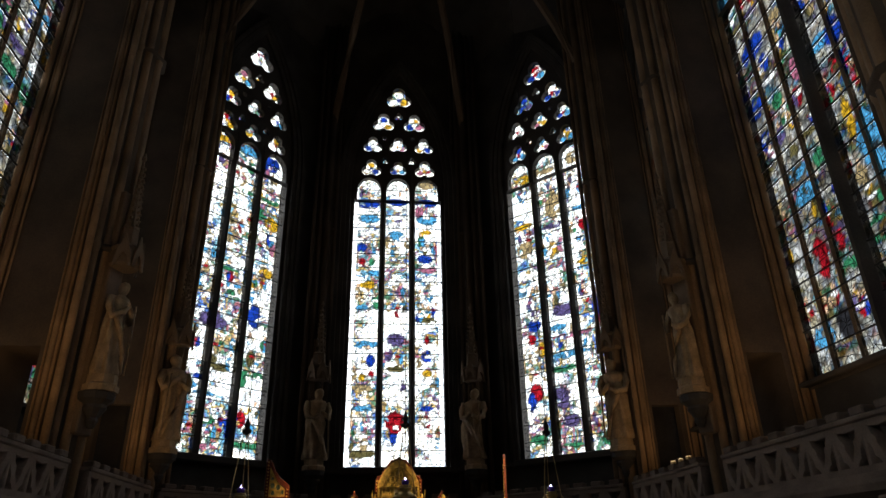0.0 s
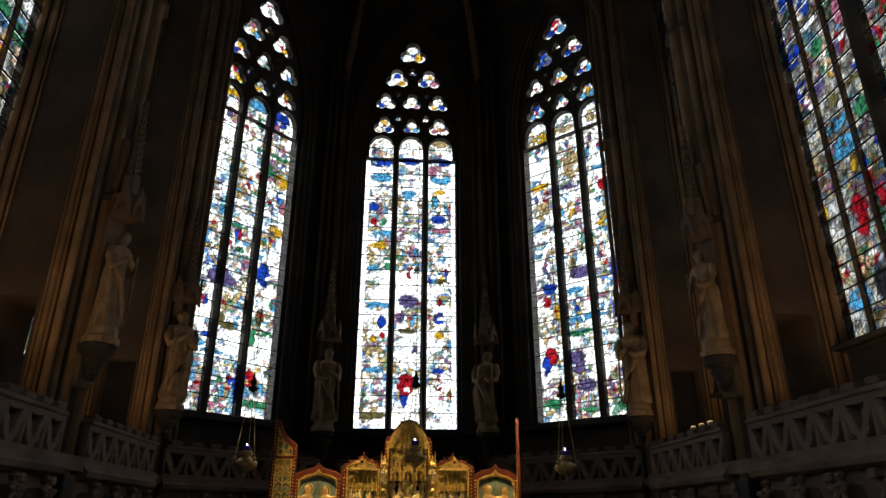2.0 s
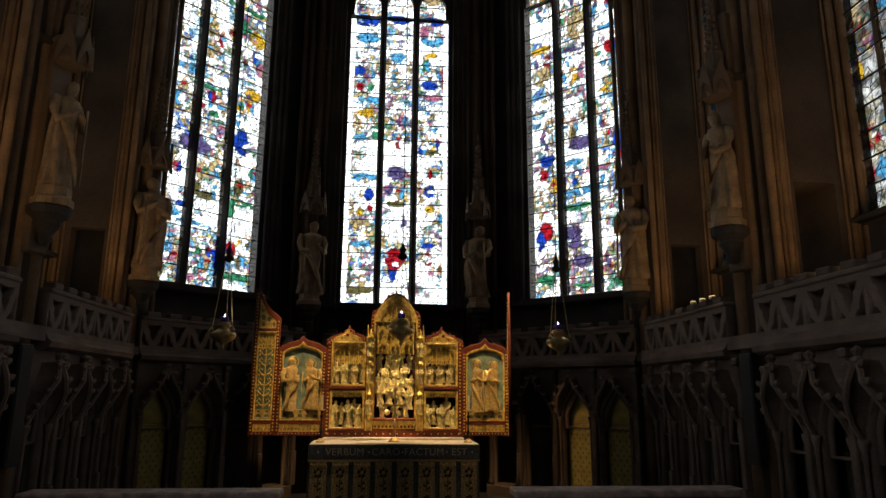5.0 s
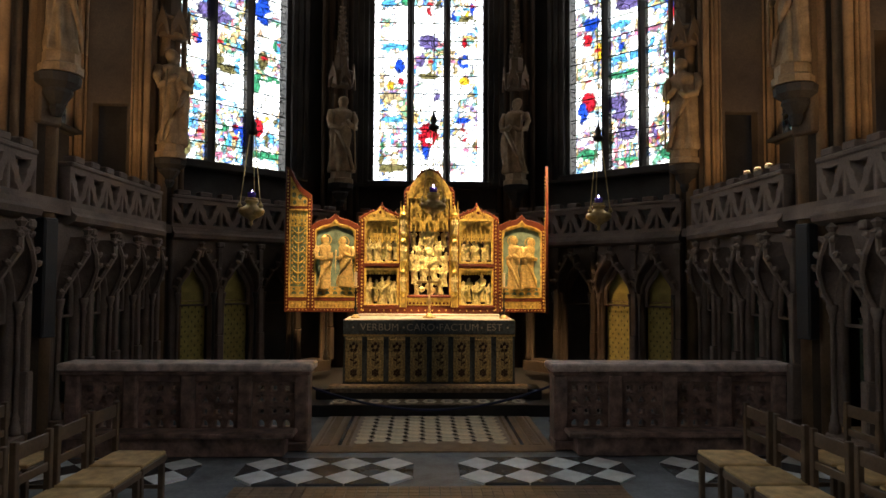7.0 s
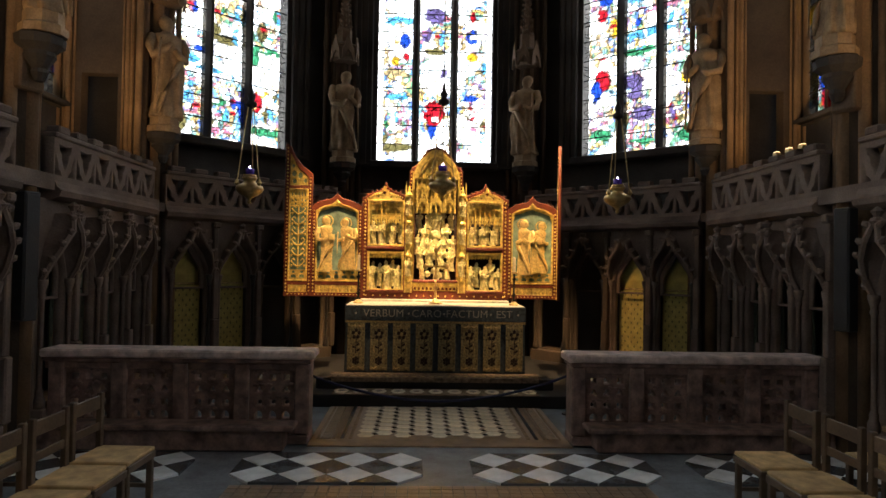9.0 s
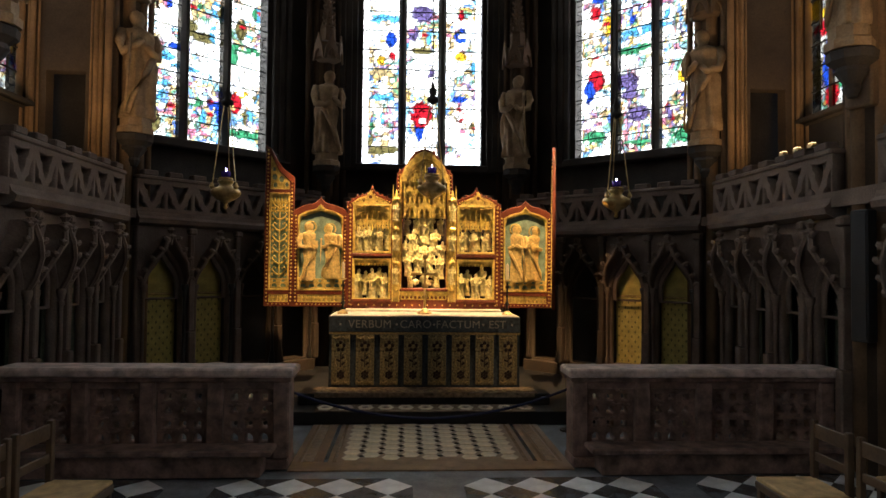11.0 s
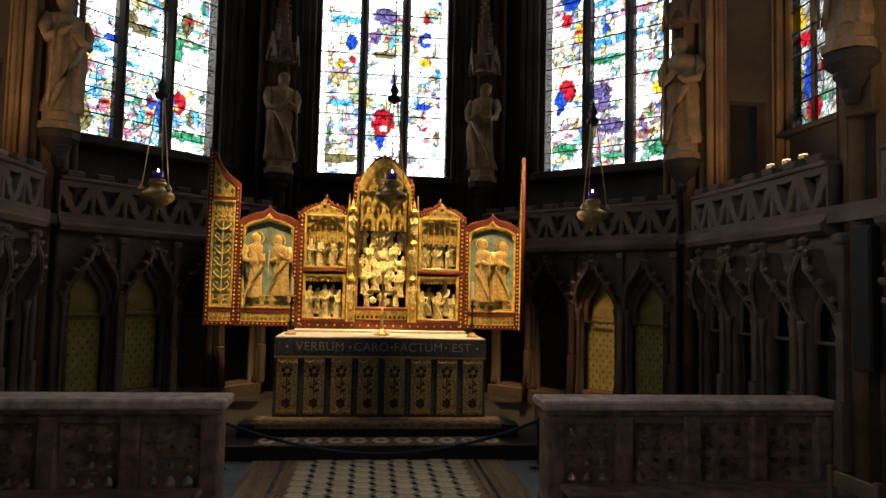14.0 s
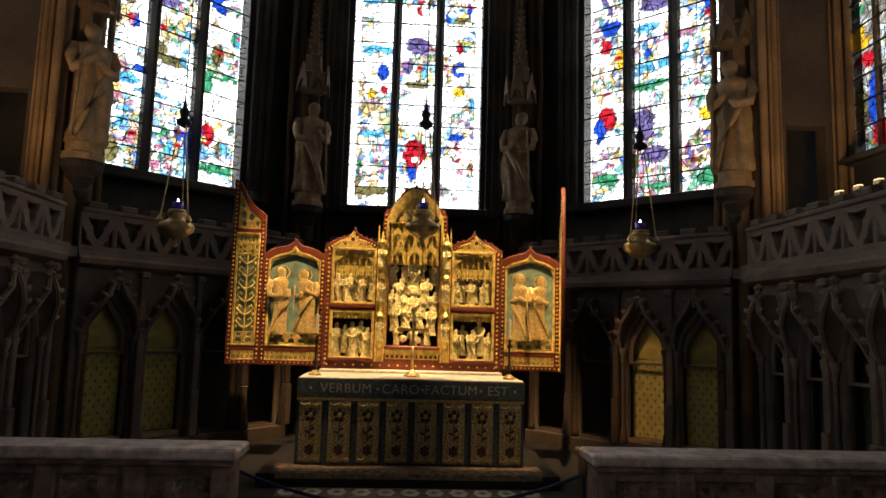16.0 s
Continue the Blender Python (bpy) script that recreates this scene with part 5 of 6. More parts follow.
for x0, x1 in ((-1.06, -0.50), (0.50, 1.06)):
    for z in (0.10, 0.775):
        part("ledge", boxed(x0 - 0.01, x1 + 0.01, -0.03, 0.28, z, z + 0.04, bevel=0.006), RED, rer)
    for z0, z1 in ((0.13, 0.74), (0.83, 1.55)):
        # gilt inner moulding and shaped canopy of tracery
        plate("moulding", [rect(x0, x1, z0, z1), rect(x0 + 0.025, x1 - 0.025, z0 + 0.02, z1 - 0.02)], 0.03, pose(0, 0.0, 0, 90), GOLD, rer, bevel=0.006)
    lace("canopy_tracery", x0 + 0.02, x1 - 0.02, 1.20, 1.32, 0.05, rer, 0.07)
    plate("canopy_arch", [[(x0 + 0.02, 1.54), (x0 + 0.02, 1.34), (x0 + 0.09, 1.42), ((x0 + x1) / 2, 1.50), (x1 - 0.09, 1.42), (x1 - 0.02, 1.34), (x1 - 0.02, 1.54)]] + [disc(x0 + 0.09 + 0.095 * i, 1.505, 0.03, 0.022, 6) for i in range(5)], 0.03, pose(0, 0.03, 0, 90), GOLD, rer, bevel=0.004)
    for i in range(7):
        x = x0 + 0.05 + (x1 - x0 - 0.1) * i / 6
        part("pinnacle", turned([(0.012, 1.16), (0.018, 1.2), (0.012, 1.24), (0.012, 1.42), (0.02, 1.44), (0.004, 1.52)], pose(x, 0.035, 0), 4), GOLD, rer)
    plate("valance", [rect(x0 + 0.02, x1 - 0.02, 0.655, 0.73)] + [], 0.02, pose(0, 0.04, 0, 90), GOLD_DULL, rer)
    bm = bmesh.new()
    for i in range(11):
        x = x0 + 0.045 + (x1 - x0 - 0.09) * i / 10
        bmesh.ops.create_icosphere(bm, subdivisions=1, radius=0.024, matrix=Matrix.Translation((x, 0.03, 0.655)))
    part("boss_trim", bm, GOLD, rer)["kind"] = "stuff"
# pilasters with small figures
for s in (-1, 1):
    x = s * 0.42
    part("pilaster", boxed(x - 0.045, x + 0.045, -0.035, 0.03, 0.10, 1.60, bevel=0.012), GOLD_DULL, rer)
    for z in (0.36, 0.86, 1.3):
        part("bracket", turned([(0.02, z - 0.09), (0.05, z - 0.02), (0.055, z)], pose(x, -0.05, 0), 6), GOLD, rer)
        part("hood", turned([(0.05, z + 0.30), (0.058, z + 0.33), (0.03, z + 0.37), (0.006, z + 0.48)], pose(x, -0.05, 0), 6), GOLD, rer)
    for d in (-0.05, 0.05):
        part("colonnette", turned([(0.010, 0.10), (0.014, 0.3), (0.009, 0.32), (0.009, 1.55), (0.02, 1.58), (0.004, 1.85)], pose(x + d, -0.04, 0), 6), GOLD, rer)
# central niche: tall canopy of lancets and pinnacles
part("centre_ledge", boxed(-0.36, 0.36, -0.05, 0.28, 0.26, 0.30, bevel=0.006), RED, rer)
lace("centre_frieze", -0.34, 0.34, 0.135, 0.25, -0.008, rer, 0.06, GOLD, True)
for zz, y, hw in ((1.42, 0.06, 0.30), (1.66, 0.03, 0.28), (1.88, 0.05, 0.22)):
    lace("canopy_tracery", -hw, hw, zz, zz + 0.16, y, rer, 0.075)
for i in range(9):
    x = -0.30 + 0.075 * i
    hgt = 2.20 - abs(i - 4) * 0.075
    part("pinnacle", turned([(0.012, 1.36), (0.02, 1.40), (0.012, 1.44), (0.011, hgt - 0.2), (0.022, hgt - 0.16), (0.004, hgt)], pose(x, 0.0 + 0.02 * (i % 2), 0), 5), GOLD, rer)
plate("tower_cresting", [arch(0.345, 1.90, 1.92, 2.32, 10), arch(0.27, 1.905, 1.92, 2.25, 10)] , 0.03, pose(0, -0.012, 0, 90), GOLD, rer, bevel=0.006)
for x, z, r in ((0, 2.13, 0.07), (-0.12, 2.02, 0.055), (0.12, 2.02, 0.055)):
    plate("rosette", [disc(x, z, r, r * 1.2, 14), foils(x, z, r * 1.9, 4, 45, 24)], 0.02, pose(0, 0.0, 0, 90), GOLD, rer, bevel=0.004)
# three tiers of lancet canopies with gables
for zz, n, wd, hh in ((1.36, 3, 0.21, 0.30), (1.62, 4, 0.15, 0.26), (1.84, 3, 0.14, 0.22)):
    for i in range(n):
        c = (i - (n - 1) / 2) * wd
        plate("lancet_canopy", [[(c - wd * 0.46, zz)] + [(c - wd * 0.36, zz), (c - wd * 0.34, zz + hh * 0.3), (c - wd * 0.18, zz + hh * 0.5), (c, zz + hh * 0.56), (c + wd * 0.18, zz + hh * 0.5), (c + wd * 0.34, zz + hh * 0.3), (c + wd * 0.36, zz)] + [(c + wd * 0.46, zz), (c + wd * 0.46, zz + hh * 0.5), (c + wd * 0.12, zz + hh * 0.78), (c, zz + hh), (c - wd * 0.12, zz + hh * 0.78), (c - wd * 0.46, zz + hh * 0.5)]], 0.03, pose(0, 0.012 - 0.012 * (i % 2), 0, 90), GOLD, rer, bevel=0.004)
for a, b in (((-0.398, 1.66), (-0.39, 2.0)), ((0.398, 1.66), (0.39, 2.0))):
    stud_row(a, b, 0.05, -0.012, rer, 0.014)
# crockets along the crests
bm = bmesh.new()
for line in (left, right, tower[2:-2]):
    for i, (x, z) in enumerate(line[::2]):
        bmesh.ops.create_icosphere(bm, subdivisions=1, radius=0.022, matrix=Matrix.Translation((x, 0.02, z + 0.01)) @ Matrix.Diagonal((1, 0.8, 1.3, 1)))
part("cresting", bm, RED, rer, "small red carved leaves along the gables")
bm = bmesh.new()
for line in (left, right, tower[2:-2]):
    for i, (x, z) in enumerate(line):
        bmesh.ops.create_icosphere(bm, subdivisions=1, radius=0.013, matrix=Matrix.Translation((x, -0.012, z - 0.05)))
part("gilt_beading", bm, GOLD, rer)["kind"] = "stuff"
for x in (-1.105, 1.105):
    stud_row((x, 0.06), (x, 1.52), 0.058, -0.006, rer, 0.020)
stud_row((-1.08, 0.05), (1.08, 0.05), 0.11, -0.006, rer, 0.016)
plate("canopy_ground", [arch(0.335, 1.36, 1.88, 2.30, 8)], 0.01, pose(0, 0.13, 0, 90), GOLD_DULL, rer)
for x0, x1 in ((-1.06, -0.50), (0.50, 1.06)):
    plate("canopy_ground", [rect(x0, x1, 1.30, 1.55)], 0.01, pose(0, 0.14, 0, 90), GOLD_DULL, rer)
    lace("canopy_tracery", x0 + 0.02, x1 - 0.02, 1.34, 1.47, 0.07, rer, 0.06)
# carved scenes
fig = [figure_mesh(40 + i, 0.48, 12, 14, 1.15) for i in range(4)]
fig_ob = [part("carved_figure", f, IVORY, rer, smooth=True) for f in fig]
spot_list = []
rnd = random.Random(5)
for x0 in (-1.06, 0.50):
    for z, hh, n in ((0.14, 0.98, 5), (0.83, 0.86, 6)):
        for i in range(n):
            x = x0 + 0.07 + 0.42 * i / (n - 1) + rnd.uniform(-0.015, 0.015)
            spot_list.append((x, 0.05 + 0.05 * (i % 2) + rnd.uniform(0, 0.03), z + (0.05 if i % 2 else 0), hh * rnd.uniform(0.78, 1.0), rnd.uniform(-50, 50)))
for x, z, k in ((0, 0.95, 1.05), (-0.17, 0.78, 0.85), (0.17, 0.80, 0.85), (-0.23, 0.48, 0.8), (0.24, 0.44, 0.8), (-0.08, 0.52, 0.75), (0.10, 0.50, 0.75), (-0.2, 0.31, 0.55), (0.02, 0.31, 0.55), (0.2, 0.31, 0.6), (-0.25, 1.1, 0.6), (0.25, 1.1, 0.6), (-0.12, 0.68, 0.7), (0.13, 0.66, 0.7), (-0.28, 0.70, 0.7), (0.28, 0.68, 0.7), (0.0, 0.62, 0.8), (-0.12, 1.12, 0.55), (0.12, 1.14, 0.55)):
    spot_list.append((x, 0.04 + 0.1 * (z - 0.3), z, k, rnd.uniform(-40, 40)))
for s in (-1, 1):
    for z in (0.36, 0.86, 1.3):
        spot_list.append((s * 0.42, -0.06, z, 0.6, 0))
for i, (x, y, z, k, a) in enumerate(spot_list):
    o = fig_ob[i % 4]
    m = pose(x, y, z, 0, 0, a) @ Matrix.Diagonal((k, k * 0.8, k, 1))
    if i < 4:
        o.matrix_basis = m
    else:
        twin(o, m)
# rocky ground and draperies under the central group
bm = bmesh.new()
rnd = random.Random(8)
for i in range(26):
    bmesh.ops.create_icosphere(bm, subdivisions=1, radius=rnd.uniform(0.035, 0.075), matrix=Matrix.Translation((rnd.uniform(-0.29, 0.29), rnd.uniform(0.05, 0.2), 0.33 + rnd.uniform(0, 0.75))) @ Matrix.Diagonal((1.2, 0.7, 1.0, 1)))
part("carved_ground", bm, IVORY, rer)["kind"] = "stuff"


# wings
def wing(x0, x1, m, tall=None):
    """A hinged painted panel; x0 to x1 in its own frame. tall: heights of its top at x0 and x1."""
    w = new("wing")
    w.parent, w.matrix_basis = rer, m
    w["label"] = "open wing with gilt reliefs on green"
    zt = 1.44
    if tall:
        top = [(x0, tall[0]), (x0 + (x1 - x0) * 0.18, tall[0] - 0.05), (x0 + (x1 - x0) * 0.38, tall[0] - 0.22), (x0 + (x1 - x0) * 0.62, tall[1] + 0.12), (x0 + (x1 - x0) * 0.85, tall[1] + 0.05), (x1, tall[1])]
    else:
        top = crest(x0, x1, zt, zt + 0.20)
    low = 0.02
    outl = [(x0, low), (x1, low)] + list(reversed(top))
    b = 0.062
    fld = [(x0 + b, 0.26), (x1 - b, 0.26)] + ([(x1 - b, 1.36)] + list(reversed([(x, z - 0.05) for x, z in crest(x0 + b, x1 - b, zt - 0.02, zt + 0.16)])) + [(x0 + b, 1.36)] if not tall else [(x1 - b, tall[1] - 0.24), (x0 + b, tall[1] - 0.24)])
    holes = [fld, rect(x0 + b, x1 - b, 0.075, 0.20)]
    if tall and tall[0] > tall[1]:
        holes.append([(x0 + b, tall[1] - 0.19), (x1 - b, tall[1] - 0.19), (x1 - b, tall[1] - 0.05), (x0 + (x1 - x0) * 0.5, tall[1] + 0.08), (x0 + b, tall[0] - 0.12)])
    if tall and tall[0] > tall[1]:
        xa, xb = x0 + b + 0.006, x1 - b - 0.006
        plate("head_tracery", [[(xa, tall[1] - 0.184), (xb, tall[1] - 0.184), (xb, tall[1] - 0.055), ((x0 + x1) / 2, tall[1] + 0.07), (xa, tall[0] - 0.14)]] + [disc(xa + dx, tall[1] + dz, r, r * 1.3, 8) for dx, dz, r in ((0.05, 0.12, 0.028), (0.06, 0.0, 0.04), (0.16, -0.03, 0.04), (0.24, -0.11, 0.03), (0.07, -0.12, 0.035))], 0.016, pose(0, -0.004, 0, 90), GOLD, w, bevel=0.003)
    plate("frame", [outl] + holes, 0.05, pose(0, 0, 0, 90), RED, w, bevel=0.007)
    plate("panel", [[(x0 + 0.01, low + 0.01), (x1 - 0.01, low + 0.01)] + [(x, z - 0.01) for x, z in reversed(top)]], 0.012, pose(0, 0.012, 0, 90), GREEN_BLUE, w, label="faded green painted panel")
    plate("gilt_edge", [fld, [(x0 + b + (0.018 if x < (x0 + x1) / 2 else 0) + (x - x0 - b) - (0.018 if x >= (x0 + x1) / 2 else 0), z + (0.018 if z < 0.5 else -0.02)) for x, z in fld]], 0.03, pose(0, -0.016, 0, 90), GOLD, w, bevel=0.004)
    lace("frieze", x0 + b, x1 - b, 0.08, 0.195, -0.012, w, 0.06, GOLD, True)
    lace("foot_tracery", x0 + b + 0.02, x1 - b - 0.02, 0.29, 0.43, -0.002, w, 0.12, GOLD_DULL)
    stud_row((x0 + b / 2, 0.10), (x0 + b / 2, top[0][1] - 0.07), 0.055, -0.03, w, 0.019)
    stud_row((x1 - b / 2, 0.10), (x1 - b / 2, top[-1][1] - 0.07), 0.055, -0.03, w, 0.019)
    stud_row((x0 + b, 0.05), (x1 - b, 0.05), 0.055, -0.03, w, 0.014)
    if not tall:
        plate("head_tracery", [[(x0 + b + 0.01, 1.22), (x0 + b + 0.05, 1.36), ((x0 + x1) / 2, 1.45), (x1 - b - 0.05, 1.36), (x1 - b - 0.01, 1.22), (x1 - b - 0.01, 1.38)] + [((x0 + x1) / 2 + 0.05, 1.545), ((x0 + x1) / 2 - 0.05, 1.545)] + [(x0 + b + 0.01, 1.38)]], 0.02, pose(0, -0.01, 0, 90), GOLD, w, bevel=0.004)
        bm = bmesh.new()
        for i, (x, z) in enumerate(top):
            bmesh.ops.create_icosphere(bm, subdivisions=1, radius=0.017, matrix=Matrix.Translation((x, 0, z + 0.008)))
        part("cresting", bm, RED, w)
        c = (x0 + x1) / 2
        for i, dx in enumerate((-0.15, 0.14)):
            bm = figure_mesh(60 + i + 5 * int(x0 > 0), 0.9, 40, 44, 0.98)
            o = part("relief_figure", bm, GILT_RELIEF, w, smooth=True)
            o.matrix_basis = pose(c + dx, -0.005, 0.40 + 0.03 * i, 0, 0, (25 - 45 * i) * (1 if x0 < 0 else -1)) @ Matrix.Diagonal((1.12, 0.27, 0.98 - 0.06 * i, 1))
            plate("halo", [disc(c + dx, 1.21 - 0.03 * i, 0.09, 0.09, 14), disc(c + dx, 1.21 - 0.03 * i, 0.075, 0.075, 14)], 0.01, pose(0, -0.002, 0, 90), GOLD_DULL, w, bevel=0.003)
    else:
        c = (x0 + x1) / 2
        bm = bmesh.new()
        for j in range(7):
            z = 0.48 + j * 0.165
            for q in (-1, 1):
                tube(bm, [(c, -0.002, z), (c + q * 0.055, -0.004, z + 0.03), (c + q * 0.105, -0.004, z + 0.09), (c + q * 0.075, -0.004, z + 0.13), (c + q * 0.045, -0.002, z + 0.10)], lambda k: 0.015 - 0.006 * k, 5)
                bmesh.ops.create_icosphere(bm, subdivisions=1, radius=0.020, matrix=Matrix.Translation((c + q * 0.10, -0.002, z + 0.015)) @ Matrix.Diagonal((1, 0.4, 1.3, 1)))
        tube(bm, [(c, 0, 0.45), (c, 0, 1.6)], 0.011, 5)
        part("relief_ornament", bm, GOLD, w)
        lace("head_tracery", x0 + b + 0.02, x1 - b - 0.02, tall[1] - 0.52, tall[1] - 0.26, -0.002, w, 0.05)
    return w


wing(-1.95, -1.16, pose(0, 0.10, 0))
wing(-0.42, 0.0, pose(-1.955, 0.10, 0, 0, 0, 2), tall=(2.42, 1.95))
wing(1.155, 1.945, pose(0, 0.10, 0))
wing(0.0, 0.42, pose(1.975, 0.08, 0, 0, 0, -101), tall=(1.95, 2.30))

# ---------------------------------------------------------------- communion rails


def rail(sgn):
    e = thing("communion_rail", pose(sgn * 1.36, 9.41, 0), "pink marble altar rail wall with carved panels and worn top", "altar rail", "altar rails")

    def bx(a, b, *rest, **kw):
        lo, hi = (a, b) if sgn > 0 else (-b, -a)
        return boxed(lo, hi, *rest, **kw)
    part("base", bx(0.0, 2.68, -0.03, 0.33, 0, 0.09, bevel=0.012), PINK, e)
    part("plinth", bx(0.02, 2.68, 0.02, 0.28, 0.09, 0.20, bevel=0.01), PINK, e)
    part("frieze", bx(0.02, 2.68, 0.03, 0.27, 0.74, 0.815, bevel=0.01), PINK, e)
    part("coping", bx(-0.05, 2.70, -0.045, 0.345, 0.86, 0.945, bevel=0.018), PINK_TOP, e, "worn pale marble coping")
    part("under_moulding", bx(-0.02, 2.68, -0.015, 0.31, 0.815, 0.86, bevel=0.012), PINK, e)
    for x in (0.0, 0.62, 1.24, 1.86, 2.48):
        part("pilaster", bx(x, x + 0.15, 0.0, 0.28, 0.09, 0.815, bevel=0.015), PINK, e)
    rnd = random.Random(17)
    for x in (0.16, 0.78, 1.40, 2.02):
        holes = []
        for cx in (0.085, 0.225, 0.365):
            for cz in (0.40, 0.53, 0.66):
                holes.append(foils(x + cx, cz, 0.088, 4 if cz != 0.53 else 3, 45 if cz != 0.53 else 90, 20))
            holes.append(arch(0.045, 0.225, 0.27, 0.325, 4, cx=x + cx))
        fr = [rect(x - 0.005, x + 0.455, 0.201, 0.739)] + holes
        if sgn < 0:
            fr = [[(-a, b) for a, b in lp][::-1] for lp in fr]
        pierced = plate("pierced_panel", fr, 0.14, pose(0, 0.14, 0, 90), PINK, e, bevel=0.006)
        bm = bmesh.new()
        for i in range(16):
            bmesh.ops.create_icosphere(bm, subdivisions=1, radius=rnd.uniform(0.014, 0.026), matrix=Matrix.Translation((sgn * (x + rnd.uniform(0.03, 0.42)), 0.068, rnd.choice((0.345, 0.465, 0.595, 0.72)) + rnd.uniform(-0.015, 0.015))) @ Matrix.Diagonal((1.3, 0.6, 0.8, 1)))
        under(part("leaf_carving", bm, PINK, e), pierced)["kind"] = "stuff"
    k = thing("kneeler", pose(sgn * 1.50, 9.08, 0), "low stone kneeling step along the altar rail", "kneeler", "kneeling steps")

    def kx(a, b, *rest, **kw):
        lo, hi = (a, b) if sgn > 0 else (-b, -a)
        return boxed(lo, hi, *rest, **kw)
    part("step", kx(0.06, 2.5, 0.06, 0.30, 0, 0.20, bevel=0.01), PINK, k)
    part("slab", kx(-0.04, 2.52, 0.0, 0.30, 0.20, 0.255, bevel=0.012), PINK, k)


rail(-1), rail(1)
rope = thing("barrier_rope", pose(0, 10.75, 0), "navy rope slung low across the opening before the altar", "rope")
pts = [(-1.66 + 3.32 * k / 20, 0.1 * (abs(k - 10) / 10), 0.17 + 0.32 * (abs(k - 10) / 10) ** 2) for k in range(21)]
part("cord", tube(bmesh.new(), pts, 0.017, 6), ROPE, rope, smooth=True)
for s in (-1, 1):
    part("post", turned([(0.10, 0.0), (0.10, 0.02), (0.018, 0.04), (0.016, 0.47), (0.03, 0.49), (0.005, 0.53)], pose(s * 1.67, 0.1, 0), 10), IRON, rope)

# ---------------------------------------------------------------- hanging lamps


def sanctuary_lamp(x, y, z, top):
    e = thing("hanging_lamp", pose(x, y, z) @ Matrix.Diagonal((1.15, 1.15, 1, 1)), "brass hanging sanctuary lamp on three chains with violet glass", "lamp", "sanctuary lamps")
    part("bowl", turned([(0.004, -0.05), (0.024, -0.03), (0.014, 0.0), (0.03, 0.03), (0.09, 0.065), (0.14, 0.11), (0.155, 0.15), (0.14, 0.185), (0.085, 0.21), (0.06, 0.24), (0.08, 0.27), (0.085, 0.29), (0.05, 0.30)], None, 16), BRASS, e, smooth=True)
    part("collar", turned([(0.05, 0.298), (0.075, 0.305), (0.07, 0.325), (0.045, 0.33)], None, 12), BRASS, e)
    part("glass_cup", turned([(0.03, 0.30), (0.045, 0.34), (0.05, 0.40), (0.046, 0.40), (0.03, 0.33)], None, 12), PURPLE_GLASS, e, "small violet glass cup", smooth=True)
    part("flame", turned([(0.004, 0.36), (0.014, 0.385), (0.010, 0.41), (0.002, 0.44)], None, 8), FLAME, e)
    for a in range(3):
        t = radians(90 + 120 * a)
        p, q = (0.14 * math.cos(t), 0.14 * math.sin(t), 0.2), (0.03 * math.cos(t), 0.03 * math.sin(t), 1.22)
        part("chain", tube(bmesh.new(), [p, q], 0.006, 5), BRASS, e)
        part("boss", turned([(0.01, 0.18), (0.03, 0.21), (0.01, 0.26)], pose(p[0], p[1], 0), 8), BRASS, e)
    part("crown", turned([(0.01, 1.17), (0.06, 1.20), (0.065, 1.24), (0.03, 1.27), (0.045, 1.33), (0.02, 1.38), (0.008, 1.46)], None, 12), IRON, e, smooth=True)
    part("cord", tube(bmesh.new(), [(0, 0, 1.45), (0, 0, top - z)], 0.006, 5), IRON, e)


sanctuary_lamp(-2.42, 11.02, 2.63, 17.3), sanctuary_lamp(2.30, 11.02, 2.60, 17.35), sanctuary_lamp(0.03, 11.0, 2.72, 18.32)


def gallery_light(x, y, z):
    e = thing("gallery_uplight", pose(x, y, z), "small brass uplighter standing on the gallery parapet", "lamp", "gallery lights")
    part("housing", boxed(-0.03, 0.03, -0.045, 0.045, 0, 0.045, bevel=0.008), BRASS, e)
    part("lamp_glass", boxed(-0.022, 0.022, -0.037, 0.037, 0.0452, 0.054), LAMP_GLASS, e, "glowing warm lamp glass")


for y in (9.93, 10.2, 10.47):
    gallery_light(4.10, y, 3.252)

# ---------------------------------------------------------------- chairs


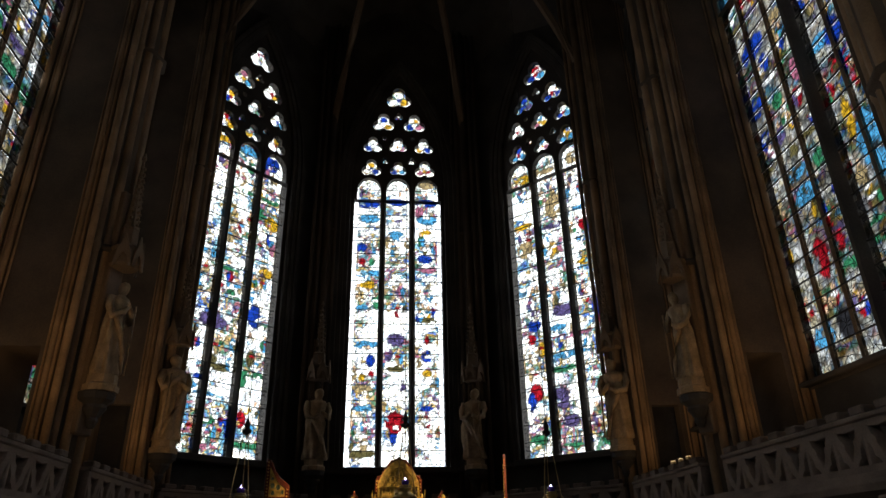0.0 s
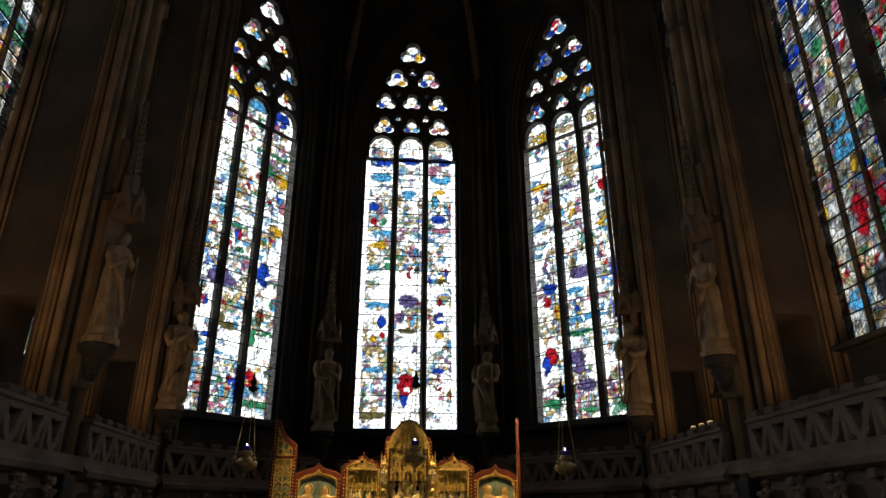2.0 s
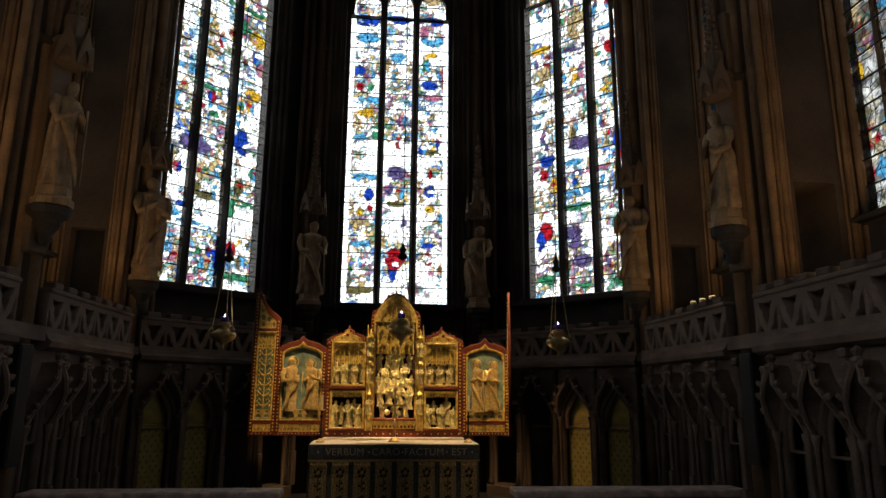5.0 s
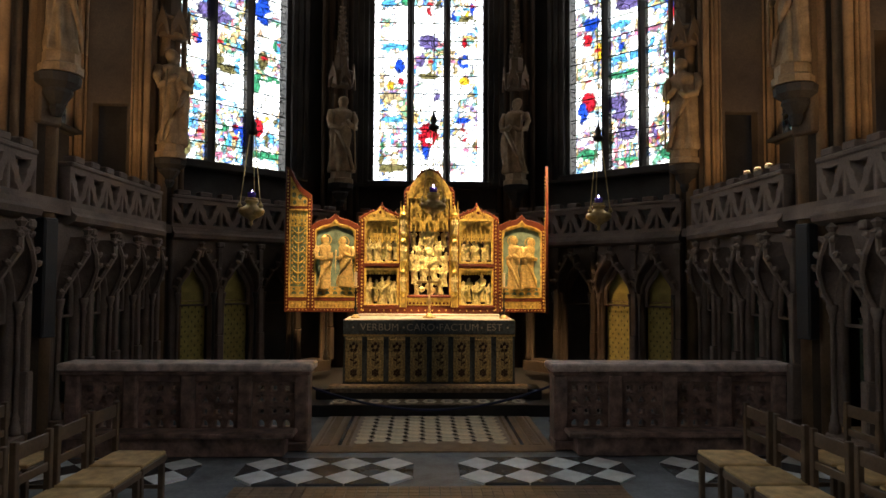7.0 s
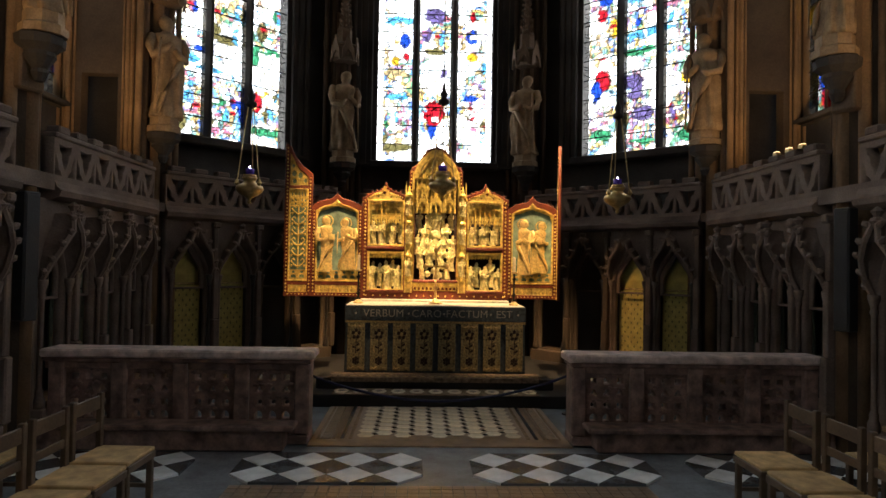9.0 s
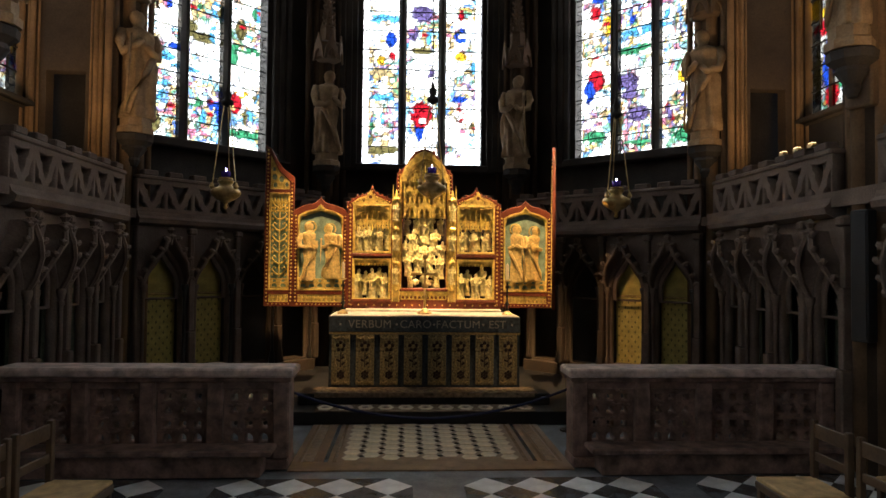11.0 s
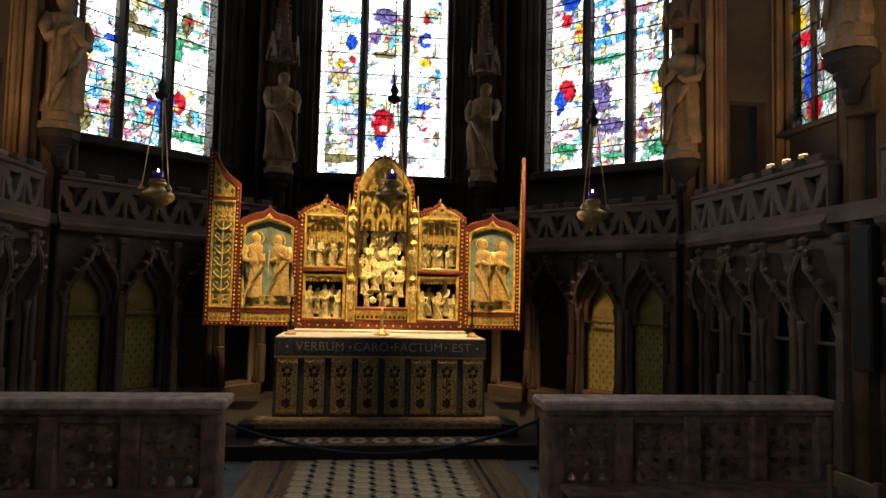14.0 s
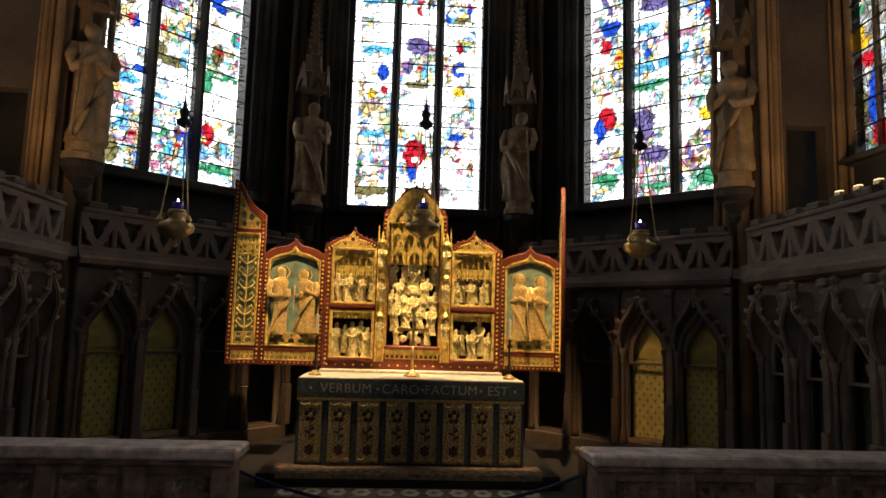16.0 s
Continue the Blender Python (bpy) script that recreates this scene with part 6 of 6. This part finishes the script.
def chair():
    e = thing("chapel_chair", pose(0, 0, 0), "plain oak chapel chair with a woven rush seat", "chair", "chapel chairs")
    part("seat", boxed(-0.215, 0.215, -0.21, 0.21, 0.425, 0.455, bevel=0.008), RUSH, e)
    part("seat_frame", boxed(-0.22, 0.22, -0.215, 0.215, 0.37, 0.424, bevel=0.006), OAK_DARK, e)
    for x in (-0.19, 0.19):
        part("leg", boxed(x - 0.022, x + 0.022, -0.205, -0.161, 0, 0.372, bevel=0.005), OAK_DARK, e)
        part("back_post", boxed(x - 0.022, x + 0.022, 0.185, 0.228, 0, 0.86, bevel=0.005), OAK_DARK, e)
    for z, h in ((0.74, 0.10), (0.58, 0.06)):
        part("back_rail", boxed(-0.17, 0.17, 0.195, 0.215, z, z + h, bevel=0.005), OAK_DARK, e)
    for x in (-0.19, 0.19):
        part("stretcher", boxed(x - 0.01, x + 0.01, -0.16, 0.185, 0.15, 0.18), OAK_DARK, e)
    return e


first = chair()
rows = []
for i in range(8):
    rows.append((-2.46, 7.5 - 0.49 * i, 90))
    rows.append((2.44, 7.46 - 0.49 * i, -90))
    rows.append((-3.35, 7.5 - 0.49 * i, 90))
    rows.append((3.33, 7.46 - 0.49 * i, -90))
for i, (x, y, a) in enumerate(rows):
    m = pose(x, y, -0.012, 0, 0, a + ((i * 37) % 7 - 3) * 0.8)
    if i:
        copy_thing(first, m)
    else:
        first.matrix_world = m

# ---------------------------------------------------------------- loudspeakers and small things
for s in (-1, 1):
    e = thing("column_loudspeaker", pose(s * 3.98, 8.98, 1.26, 0, 0, s * -70), "slim black column loudspeaker fixed to the pier", "loudspeaker", "column loudspeakers")
    part("case", boxed(-0.085, 0.085, -0.06, 0.08, 0, 1.23, bevel=0.012), BLACK, e)
    part("grille", boxed(-0.07, 0.07, -0.068, -0.058, 0.03, 1.20, bevel=0.003), BLACK, e)
    part("bracket", boxed(-0.03, 0.03, 0.08, 0.16, 0.55, 0.68), IRON, e)
bench = thing("low_bench", pose(2.32, 12.15, 0.15), "low honey-oak bench beside the altar steps", "bench")
part("seat", boxed(-0.35, 0.35, -0.18, 0.18, 0.30, 0.345, bevel=0.008), OAK, bench)
for x in (-0.32, 0.28):
    part("end", boxed(x, x + 0.04, -0.16, 0.16, 0, 0.30, bevel=0.005), OAK, bench)
part("apron", boxed(-0.30, 0.30, -0.14, -0.12, 0.20, 0.30), OAK, bench)
